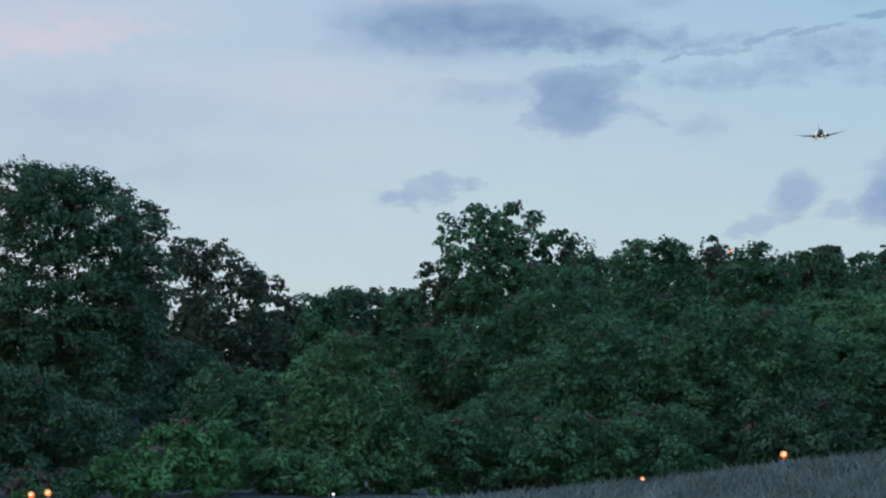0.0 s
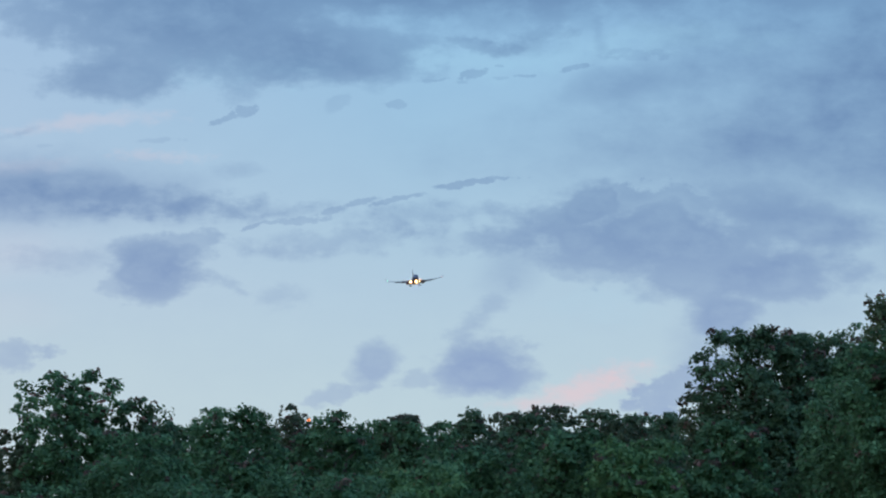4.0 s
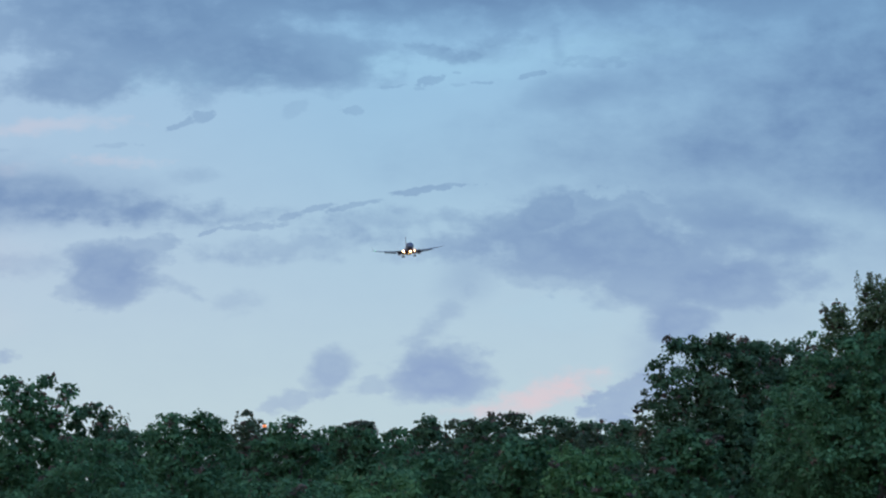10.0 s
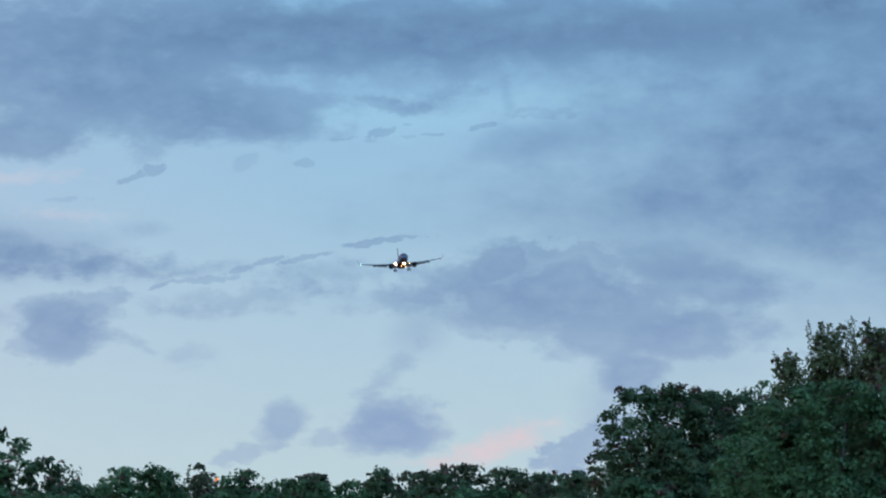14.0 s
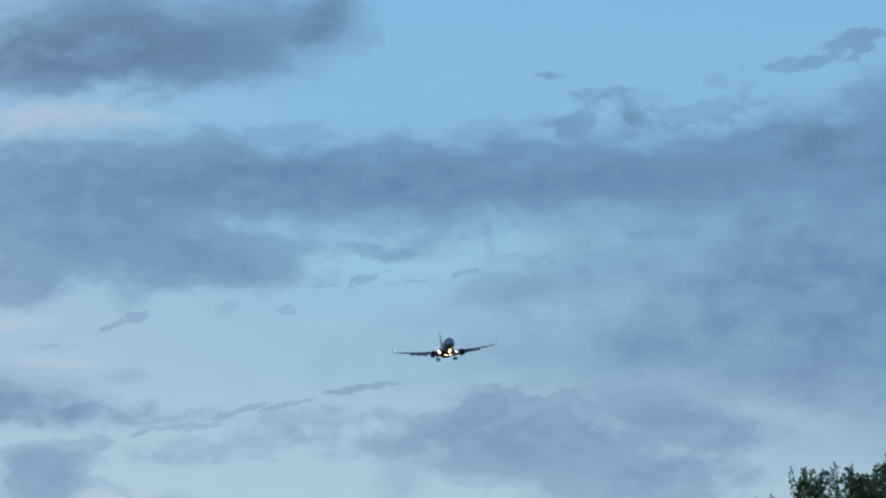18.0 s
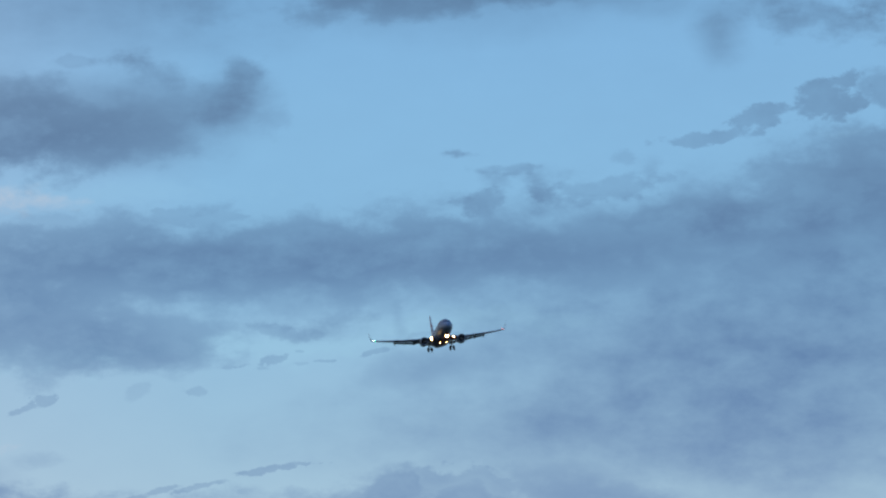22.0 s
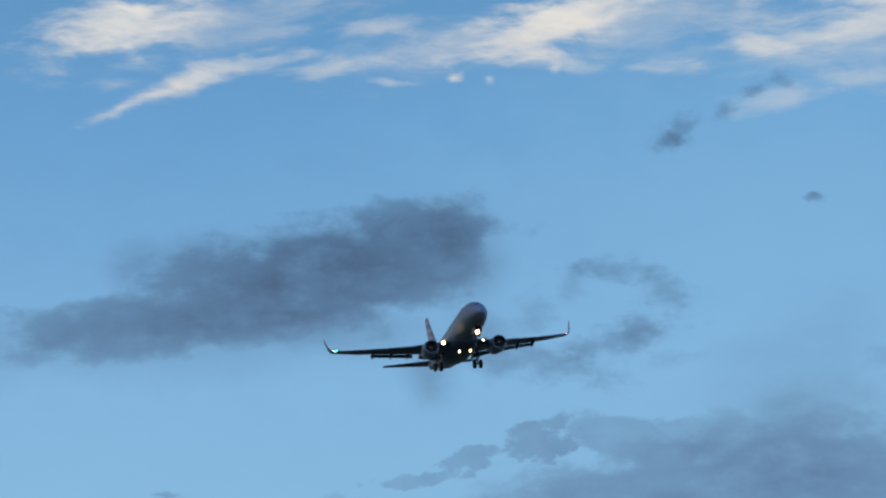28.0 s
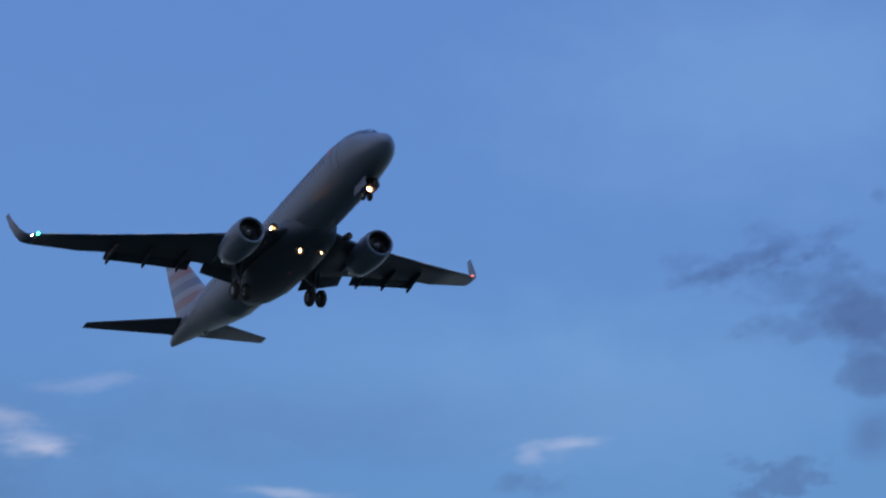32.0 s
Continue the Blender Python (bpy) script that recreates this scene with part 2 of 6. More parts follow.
puff(GREY, 1.5, 12.22, 1.26, 0.441, 2, 0.3, "soft")
puff(GREY, 5.07, 12.83, 0.9, 0.441, 1, 0.36, "soft")
puff(GREY, 6.42, 13.11, 0.54, 0.423, 1, 0.42, "soft")
puff(GREY, 5.88, 12.62, 0.63, 0.317, 20, 0.3, "soft")
puff(GREY, 6.87, 12.72, 0.22, 0.229, 1, 0.2, "soft")
puff(GREY, 11.53, 6.88, 0.89, 0.353, 0, 0.15, "soft")
puff(GREY, 3.2, 7.48, 0.36, 0.123, 1, 0.2, "soft")
puff(GREY, 14.17, 6.87, 1.07, 0.529, 0, 0.15, "soft")
puff(GREY, 3.05, 12.59, 1.45, 0.776, 1, 0.67, "mid")
puff(GREY, 4.66, 12.39, 1.17, 0.405, -8, 0.42, "soft")
puff(GREY, 5.11, 13.49, 0.54, 0.212, -19, 0.34, "soft")
puff(GREY, 5.47, 13.05, 0.25, 0.388, 0, 0.2, "soft")
puff(GREY, 6.05, 13.01, 0.43, 0.317, 0, 0.45, "soft")
puff(GREY, 6.48, 13.45, 0.33, 0.282, 0, 0.46, "soft")
puff(GREY, 3.85, 13.67, 0.45, 0.123, 1, 0.27, "mid")
puff(GREY, 4.66, 13.66, 0.45, 0.088, 0, 0.25, "soft")
puff(GREY, 10.69, 11.96, 0.45, 0.106, 4, 0.36, "mid")
puff(GREY, 11.18, 11.64, 0.23, 0.264, -1, 0.34, "soft")
puff(GREY, 10.23, 11.4, 0.47, 0.212, 24, 0.4, "mid")
puff(GREY, 10.51, 11.79, 0.22, 0.176, -1, 0.3, "soft")
puff(GREY, 12.47, 12.14, 0.23, 0.106, -1, 0.29, "mid")
puff(GREY, 12.12, 11.63, 1.17, 0.229, 5, 0.34, "mid")
puff(GREY, 9.79, 12.22, 0.18, 0.053, -1, 0.34, "soft")
puff(GREY, 12.84, 11.83, 0.18, 0.264, -21, 0.22, "soft")
puff(GREY, 4.39, 14.36, 3.28, 0.617, 1, 0.26, "soft")
puff(GREY, 10, 14.35, 2.27, 0.353, -1, 0.16, "soft")
puff(GREY, 11.04, 11.38, 1.62, 0.229, -1, 0.28, "soft")
puff(GREY, 14.61, 7.83, 2.49, 1.058, -1, 0.2, "soft")
puff(GREY, 7.61, 9.53, 0.8, 0.123, 0, 0.3, "soft")
puff(GREY, 4.31, 14.99, 2.37, 0.617, 0, 0.25, "soft")
puff(GREY, 5.84, 14.45, 0.55, 0.212, -1, 0.22, "soft")
puff(GREY, 15.5, 9.6, 4.65, 1.763, -3, 0.42, "soft")
puff(GREY, 16.9, 10.94, 2.69, 1.146, -3, 0.34, "soft")
puff(GREY, 12.03, 15.57, 2.65, 0.74, 10, 0.78, "mid")
puff(GREY, 13.78, 16.26, 1.1, 0.599, 9, 0.73, "mid")
puff(GREY, 12.76, 15.74, 1.65, 0.529, 9, 0.4, "soft")
puff(GREY, 10.02, 14.91, 2.1, 0.458, 10, 0.73, "mid")
puff(GREY, 8.3, 14.77, 1, 0.388, 20, 0.63, "mid")
puff(GREY, 10.75, 14.96, 2.46, 0.511, 8, 0.73, "mid")
puff(GREY, 13.22, 15.47, 1.37, 0.67, 4, 0.77, "mid")
puff(GREY, 14.05, 15.9, 0.92, 0.881, -1, 0.73, "mid")
puff(GREY, 18.09, 10.93, 4.67, 0.97, 2, 0.36, "soft")
puff(GREY, 14.68, 15.76, 0.64, 0.705, -1, 0.36, "soft")
puff(GREY, 9.38, 15.79, 0.49, 0.317, 29, 0.3, "soft")
puff(GREY, 10.38, 15.97, 0.55, 0.353, 10, 0.25, "soft")
puff(GREY, 11.29, 14.78, 1.09, 0.353, 0, 0.3, "soft")
puff(GREY, 12.57, 14.69, 1.55, 0.353, -1, 0.3, "soft")
puff(GREY, 11.3, 16.06, 1.47, 0.212, 8, 0.25, "soft")
puff(GREY, 17.19, 15.56, 0.73, 0.141, -2, 0.42, "soft")
puff(GREY, 17.91, 15.24, 0.31, 0.3, -31, 0.34, "soft")
puff(GREY, 16.55, 15.37, 0.27, 0.212, 37, 0.24, "soft")
puff(GREY, 17.11, 14.47, 0.82, 0.229, 14, 0.46, "soft")
puff(GREY, 17.57, 14.68, 0.33, 0.264, -2, 0.3, "soft")
puff(GREY, 15.84, 14.13, 1.18, 0.264, -9, 0.42, "soft")
puff(GREY, 14.2, 14.05, 0.42, 0.494, 9, 0.5, "soft")
puff(GREY, 14.98, 14.57, 0.55, 0.353, -21, 0.34, "soft")
puff(GREY, 15.81, 14.86, 0.36, 0.3, 28, 0.28, "soft")
puff(GREY, 18.1, 14.14, 0.36, 0.141, -2, 0.2, "soft")
puff(GREY, 13.9, 12.42, 0.69, 0.123, 6, 0.42, "crisp")
puff(GREY, 14.72, 12.72, 0.56, 0.176, 11, 0.53, "crisp")
puff(GREY, 15.81, 12.94, 0.72, 0.3, 7, 0.53, "crisp")
puff(GREY, 17.25, 12.97, 1.09, 0.317, -5, 0.47, "crisp")
puff(GREY, 18.24, 12.99, 0.81, 0.247, -2, 0.37, "mid")
puff(GREY, 18.39, 12.06, 3.79, 0.926, 5, 0.67, "mid")
puff(GREY, 16.59, 11.67, 3.06, 0.582, 7, 0.58, "mid")
puff(GREY, 19.76, 12.9, 1.45, 0.617, 18, 0.36, "soft")
puff(GREY, 22.35, 11.4, 2.97, 1.41, -2, 0.5, "soft")
puff(GREY, 14.33, 11.1, 3.77, 0.405, 3, 0.56, "mid")
puff(GREY, 19.98, 13.94, 1.54, 0.793, 27, 0.2, "soft")
puff(GREY, 18.12, 17.52, 0.22, 0.106, 12, 0.4, "soft")
puff(GREY, 20.32, 16.52, 0.11, 0.071, -3, 0.34, "mid")
puff(GREY, 6.26, 12.99, 0.45, 0.705, 1, 0.25, "soft")
puff(GREY, 10.03, 12.21, 0.16, 0.044, 0, 0.25, "soft")
puff(GREY, 11.11, 11.9, 0.5, 0.123, 4, 0.2, "soft")
puff(GREY, 19.79, 12.29, 2.71, 0.793, 1, 0.67, "mid")
puff(GREY, 18.02, 12.68, 1.26, 0.441, 3, 0.63, "mid")
puff(GREY, 14.29, 16.29, 0.87, 0.582, -2, 0.77, "mid")
puff(GREY, 11.75, 15.15, 2.37, 0.582, 5, 0.77, "mid")
puff(GREY, 9.38, 14.96, 1.92, 0.441, 7, 0.7, "mid")
puff(GREY, 14.92, 8.01, 4.63, 1.322, -2, 0.32, "soft")
puff(GREY, 11.15, 5.98, 2.04, 0.485, 0, 0.65, "mid")
puff(GREY, 14.67, 6.31, 1.77, 0.617, -1, 0.2, "soft")
puff(GREY, 18.31, 17.7, 0.2, 0.247, -32, 0.48, "soft")
puff(GREY, 18, 17.58, 0.28, 0.212, -3, 0.2, "soft")
puff(GREY, 19.04, 17.97, 0.17, 0.115, 16, 0.36, "soft")
puff(GREY, 19.61, 18.27, 0.22, 0.088, 21, 0.38, "soft")
puff(GREY, 20.03, 18.33, 0.17, 0.106, -22, 0.34, "soft")
puff(GREY, 20.43, 16.52, 0.11, 0.071, -3, 0.42, "soft")
puff(GREY, 22.9, 16.69, 0.2, 0.026, -4, 0.36, "soft")
puff(GREY, 22.57, 19.04, 0.19, 0.212, -4, 0.28, "soft")
puff(GREY, 21.35, 13.93, 0.27, 0.212, -3, 0.2, "soft")
puff(GREY, 19.9, 22.6, 4.49, 0.881, -3, 0.26, "soft")
puff(GREY, 23.5, 22.22, 2.48, 0.97, -4, 0.2, "soft")
puff(GREY, 25.45, 20.83, 2.07, 0.353, -3, 0.3, "soft")
puff(GREY, 12.77, 22.68, 2.58, 0.881, 0, 0.14, "soft")
puff(GREY, 23.62, 16.59, 0.17, 0.062, -4, 0.44, "mid")
puff(GREY, 23.35, 16.73, 0.16, 0.044, 11, 0.36, "mid")
puff(GREY, 25.39, 15.83, 0.42, 0.141, 10, 0.42, "mid")
puff(GREY, 26.77, 20.66, 3.58, 0.405, 0, 0.34, "soft")
puff(GREY, 28.57, 19.52, 2.06, 0.793, 16, 0.44, "soft")
puff(GREY, 27.33, 18.83, 0.6, 0.141, 7, 0.51, "crisp")
puff(GREY, 26.73, 18.71, 0.28, 0.106, -2, 0.34, "mid")
puff(GREY, 29.2, 20.54, 1.51, 0.405, 4, 0.26, "soft")
puff(GREY, 18.75, 23.43, 4.61, 1.322, 0, 0.16, "soft")
puff(GREY, 25.48, 23.78, 4.14, 1.058, -2, 0.1, "soft")
puff(GREY, 31.59, 20.7, 0.34, 0.212, -3, 0.32, "soft")
puff(GREY, 30.97, 23.08, 0.44, 0.106, -3, 0.22, "soft")
puff(GREY, 25.5, 21.6, 6.83, 0.881, -1, 0.16, "soft")
puff(GREY, 33.84, 26.3, 0.2, 0.264, -4, 0.25, "soft")
puff(GREY, 35.73, 26.56, 0.69, 0.212, -13, 0.3, "soft")
puff(GREY, 36.58, 26.7, 0.34, 0.115, 14, 0.42, "soft")
puff(GREY, 35.03, 26.25, 0.93, 0.247, 4, 0.5, "soft")
puff(GREY, 34.28, 26.11, 0.55, 0.115, 6, 0.35, "soft")
puff(GREY, 36.27, 25.86, 1.27, 0.3, -4, 0.36, "soft")
puff(GREY, 36.99, 25.25, 0.88, 0.547, -22, 0.77, "mid")
puff(GREY, 35.72, 25.15, 0.88, 0.212, -3, 0.42, "soft")
puff(GREY, 37.11, 24.45, 0.52, 0.388, -4, 0.7, "mid")
puff(GREY, 36.98, 23.49, 0.42, 0.388, 5, 0.5, "soft")
puff(GREY, 35.41, 22.87, 0.8, 0.3, 8, 0.55, "mid")
puff(GREY, 34.91, 23.16, 0.42, 0.097, -14, 0.4, "soft")
puff(GREY, 30.85, 23.06, 0.33, 0.159, 8, 0.32, "soft")
puff(GREY, 31.51, 22.95, 0.42, 0.141, -2, 0.22, "soft")
puff(GREY, 37.4, 27.17, 0.1, 0.132, -4, 0.25, "soft")
puff(GREY, 28.42, 24.04, 5.02, 0.617, -1, 0.14, "soft")
puff(GREY, 36.59, 26.24, 0.39, 0.176, -4, 0.3, "soft")
puff(LIT, 9.19, 19.53, 1.12, 0.353, 10, 1, "soft")
puff(LIT, 11.7, 20.26, 0.89, 0.159, 13, 0.85, "soft")
puff(LIT, 10.58, 20.03, 1.22, 0.123, 12, 0.6, "soft")
puff(LIT, 13.11, 20.5, 1.04, 0.106, 8, 0.55, "soft")
puff(LIT, 10.58, 19.56, 2.25, 0.441, 7, 0.3, "soft")
puff(LIT, 9.19, 20.39, 0.56, 0.176, 10, 0.22, "soft")
puff(LIT, 10.21, 18.69, 1.02, 0.141, 21, 0.75, "soft")
puff(LIT, 9.47, 18.4, 0.65, 0.079, 21, 0.5, "soft")
puff(LIT, 11.32, 19, 0.75, 0.079, 5, 0.42, "soft")
puff(LIT, 9.1, 18.64, 0.37, 0.088, 0, 0.35, "soft")
puff(LIT, 12.8, 18.88, 0.93, 0.159, 7, 0.45, "soft")
puff(LIT, 13.37, 19.38, 0.84, 0.123, 5, 0.42, "soft")
puff(LIT, 13.63, 18.58, 0.3, 0.053, -1, 0.38, "soft")
puff(LIT, 16.45, 19.51, 1.4, 0.37, 16, 1, "soft")
puff(LIT, 16.83, 19.65, 0.94, 0.229, 15, 0.8, "soft")
puff(LIT, 15.98, 19.2, 0.84, 0.247, 7, 0.6, "soft")
puff(LIT, 14.85, 19.17, 1.12, 0.247, 10, 0.42, "soft")
puff(LIT, 17.5, 19.94, 1.13, 0.229, 9, 0.7, "soft")
puff(LIT, 18.93, 20.27, 0.66, 0.097, 11, 0.5, "soft")
puff(LIT, 17.85, 19.44, 1.78, 0.529, 9, 0.3, "soft")
puff(LIT, 16.33, 18.75, 1.02, 0.123, -2, 0.36, "soft")
puff(LIT, 18, 18.68, 0.65, 0.106, -3, 0.34, "soft")
puff(LIT, 14.1, 19.03, 1.86, 0.353, 4, 0.16, "soft")
puff(LIT, 14.61, 18.64, 0.12, 0.071, -2, 0.75, "soft")
puff(LIT, 15.07, 18.55, 0.08, 0.062, -2, 0.65, "soft")
puff(LIT, 16.28, 18.65, 0.1, 0.106, -2, 0.5, "soft")
puff(LIT, 21.66, 19.25, 1.21, 0.388, 4, 0.66, "soft")
puff(LIT, 19.6, 19, 0.5, 0.176, -11, 0.6, "soft")
puff(LIT, 22.43, 19.57, 1.96, 0.141, -2, 0.45, "soft")
puff(LIT, 21.27, 18.99, 2.33, 0.617, -4, 0.28, "soft")
puff(LIT, 19.83, 18.06, 0.79, 0.141, 5, 0.38, "soft")
puff(LIT, 21.41, 18.32, 1.02, 0.194, -4, 0.22, "soft")
puff(LIT, 12.16, 23.42, 0.42, 0.088, 6, 0.38, "soft")
puff(LIT, 11.68, 22.28, 0.38, 0.097, -20, 0.42, "soft")
puff(LIT, 23.02, 23.5, 0.44, 0.106, -4, 0.36, "soft")
puff(LIT, 15.17, 24.97, 0.43, 0.3, -16, 0.34, "soft")
puff(LIT, 22.41, 23.99, 0.48, 0.194, -10, 0.3, "soft")
puff(LIT, 22.93, 23.54, 0.52, 0.15, 4, 0.48, "soft")
puff(LIT, 26.39, 20.04, 0.49, 0.115, 3, 0.55, "soft")
puff(LIT, 27.26, 22.88, 0.54, 0.079, -3, 0.28, "soft")
puff(LIT, 23.58, 24.61, 0.87, 0.115, 6, 0.2, "soft")
puff(LIT, 19.43, 26.73, 0.24, 0.088, 2, 0.5, "soft")
puff(LIT, 18.98, 26.52, 0.33, 0.071, 9, 0.42, "soft")
puff(LIT, 19.97, 26.6, 0.28, 0.071, -6, 0.32, "soft")
puff(LIT, 20.8, 26.64, 0.2, 0.106, -17, 0.5, "soft")
puff(LIT, 20.41, 26.43, 0.65, 0.123, 1, 0.22, "soft")
puff(LIT, 31.67, 23.57, 0.67, 0.141, 4, 0.2, "soft")
puff(LIT, 27.05, 22.91, 0.77, 0.071, -1, 0.18, "soft")
puff(LIT, 30.75, 20.69, 0.57, 0.088, 5, 0.3, "soft")
puff(LIT, 26.08, 22.12, 0.57, 0.079, -18, 0.2, "soft")
puff(LIT, 22.87, 23.64, 0.64, 0.176, 1, 0.36, "soft")
puff(LIT, 22.33, 24.03, 0.52, 0.176, -17, 0.22, "soft")
puff(LIT, 31.2, 23.5, 0.25, 0.123, 17, 0.36, "soft")
puff(LIT, 31.87, 23.61, 0.38, 0.115, -2, 0.32, "soft")
puff(ROSE, -6.41, 6.66, 1.69, 0.229, 4, 0.75, "soft")
puff(ROSE, -5.89, 7.07, 2.31, 0.317, 2, 0.35, "soft")
puff(ROSE, -2.08, 6.11, 2.48, 0.441, 1, 0.28, "soft")
puff(ROSE, -1.35, 5.15, 1.77, 0.353, 1, 0.12, "soft")
puff(ROSE, -6.44, 4.43, 1.06, 0.353, 1, 0.3, "soft")
puff(ROSE, 8.88, 4.16, 0.84, 0.212, 18, 0.85, "soft")
puff(ROSE, 8.17, 3.96, 0.57, 0.123, 6, 0.6, "soft")
puff(ROSE, 1.03, 8.16, 1.02, 0.132, 5, 0.45, "soft")
puff(ROSE, 1.92, 7.65, 0.71, 0.088, 1, 0.32, "soft")
puff(ROSE, -0.27, 7.44, 0.98, 0.123, 1, 0.25, "soft")
puff(ROSE, 1.78, 11.4, 1.35, 0.229, 5, 0.5, "soft")
puff(ROSE, 3.21, 11.43, 0.54, 0.106, 1, 0.3, "soft")
puff(PALE, 9.04, 5.43, 0.89, 0.264, 0, 0.2, "soft")
puff(PALE, 7.44, 9.32, 2.68, 0.264, 4, 0.5, "soft")
puff(PALE, 10.56, 9.57, 1.25, 0.194, 0, 0.45, "soft")
puff(PALE, 3.43, 9.11, 1.52, 0.3, 1, 0.3, "soft")
puff(PALE, 4.1, 11.58, 1.98, 0.229, 1, 0.3, "soft")
puff(PALE, 10.05, 9.57, 1.61, 0.194, 0, 0.35, "soft")
puff(PALE, 16.02, 12.43, 0.36, 0.071, 4, 0.3, "soft")
puff(PALE, 20.5, 16.6, 6.5, 3, 0, 0.36, "soft")
puff(PALE, 35.53, 29.03, 4.23, 1.67, 0, 0.25, "soft")
puff(PALE, 28.92, 24.87, 3.89, 1.06, 0, 0.12, "soft")
puff(PALE, 33.26, 24.31, 3.39, 1.32, 0, 0.2, "soft")
puff(PALE, 8.05, 12.86, 3.8, 1.15, 0, 0.1, "soft")

up = wmath("DIVIDE", height, 60.0)
clear = wramp(up, ((0, (200, 211, 214)), (3, (198, 220, 222)), (5.5, (183, 211, 226)), (8, (163, 202, 227)), (11, (144, 196, 233)),
                   (14, (137, 190, 233)), (18, (111, 169, 220)), (21, (97, 152, 200)), (27, (98, 147, 206)), (40, (88, 132, 200))), 60)
murk = wramp(up, ((0, (150, 165, 205)), (4, (128, 153, 199)), (7, (106, 138, 182)), (10, (97, 132, 174)), (13, (92, 120, 156)),
                  (16, (72, 94, 126)), (19, (74, 98, 132)), (22, (82, 112, 155)), (28, (66, 92, 142)), (40, (70, 95, 140))), 60)
glow = wramp(up, ((0, (236, 214, 206)), (8, (216, 214, 220)), (17, (252, 240, 222)), (21, (236, 236, 236)), (24, (205, 216, 236)), (40, (180, 196, 230))), 60)
blush = wramp(up, ((0, (236, 206, 208)), (4.6, (229, 211, 214)), (6.2, (224, 214, 222)), (9, (213, 213, 224)), (12, (205, 212, 224)), (60, (200, 205, 220))), 60)
light_sky = wramp(up, ((0, (205, 225, 228)), (8, (168, 214, 236)), (14, (147, 203, 242)), (60, (140, 180, 220))), 60)
# towards the west the clear sky is paler and rosier
west = wn.new("ShaderNodeMapRange")
west.inputs["From Min"].default_value, west.inputs["From Max"].default_value = 6, -9
west.inputs["To Min"].default_value, west.inputs["To Max"].default_value = 0, 0.8
wl.new(bearing, west.inputs["Value"])
tint = wramp(up, ((0, (210, 220, 223)), (4.5, (201, 217, 224)), (6, (201, 211, 228)), (20, (180, 195, 225)), (60, (150, 170, 210))), 60)
air = wmix(west.outputs[0], clear, tint)
air = wmix(cover(PALE, 0.8, 1.1), air, light_sky)
air = wmix(cover(ROSE, 0.7, 1.15), air, blush)
air = wmix(cover(LIT, 0.6, 1.15), air, glow)
air = wmix(cover(GREY, 0.78, 1.2), air, murk)
# daylight of a sun close to the horizon
sky = wn.new("ShaderNodeTexSky")
sky.sky_type, sky.sun_disc, sky.sun_elevation, sky.sun_rotation = "NISHITA", False, radians(4), radians(285)
both = wnode("ShaderNodeMix", blend="ADD")
both.inputs[0].default_value = 0.004
wl.new(air, both.inputs[6]), wl.new(sky.outputs[0], both.inputs[7])
# the unseen sky high behind the lens is brightened, added fill for the trees
back_fill = wn.new("ShaderNodeMapRange")
back_fill.inputs["From Min"].default_value, back_fill.inputs["From Max"].default_value = 0.3, 0.9
back_fill.inputs["To Min"].default_value, back_fill.inputs["To Max"].default_value = 0.97, 2.55
wl.new(wmath("MULTIPLY_ADD", split.outputs[1], -0.6, wmath("MULTIPLY", split.outputs[2], 0.8)), back_fill.inputs["Value"])
back = wn.new("ShaderNodeBackground")
wl.new(back_fill.outputs[0], back.inputs["Strength"])
wl.new(both.outputs[2], back.inputs["Color"])
wl.new(back.outputs[0], wn.new("ShaderNodeOutputWorld").inputs["Surface"])

sun = new("sun", bpy.data.lights.new("sun", "SUN"))
sun.data.energy, sun.data.angle, sun.data.color = 0.09, radians(20), (1.0, 0.85, 0.72)
sun.matrix_world = look((-90, 24, 7), (0, 0, 0))

# ---------------------------------------------------------------- materials


def material(name, base, rough=0.6, metal=0.0, spread=0.25, scale=3.0, bump=0.0, emit=None, power=0.0, island=False):
    """A surface whose colour drifts at two scales, with a fine relief."""
    m = bpy.data.materials.new(name)
    m.use_nodes = True
    n, l = m.node_tree.nodes, m.node_tree.links
    p = n["Principled BSDF"]
    p.inputs["Roughness"].default_value, p.inputs["Metallic"].default_value = rough, metal
    where = n.new("ShaderNodeTexCoord").outputs["Object"]
    coarse, fine = n.new("ShaderNodeTexNoise"), n.new("ShaderNodeTexNoise")
    for t, s in ((coarse, scale * 0.22), (fine, scale * 3)):
        t.inputs["Scale"].default_value, t.inputs["Detail"].default_value = s, 5
        l.new(where, t.inputs["Vector"])
    add = n.new("ShaderNodeMath")
    add.operation = "ADD"
    l.new(coarse.outputs["Fac"], add.inputs[0]), l.new(fine.outputs["Fac"], add.inputs[1])
    ramp = n.new("ShaderNodeMapRange")
    ramp.inputs["From Min"].default_value, ramp.inputs["From Max"].default_value = 0.6, 1.4
    ramp.inputs["To Min"].default_value, ramp.inputs["To Max"].default_value = 1 - spread, 1 + spread
    l.new(add.outputs[0], ramp.inputs["Value"])
    scaled = n.new("ShaderNodeVectorMath")
    scaled.operation = "SCALE"
    scaled.inputs[0].default_value = base
    l.new(ramp.outputs[0], scaled.inputs["Scale"])
    l.new(scaled.outputs[0], p.inputs["Base Color"])
    if bump:
        b = n.new("ShaderNodeBump")
        b.inputs["Strength"].default_value, b.inputs["Distance"].default_value = bump, 0.02
        l.new(fine.outputs["Fac"], b.inputs["Height"])
        l.new(b.outputs[0], p.inputs["Normal"])
    if emit:
        p.inputs["Emission Color"].default_value, p.inputs["Emission Strength"].default_value = (*emit, 1), power
    return m


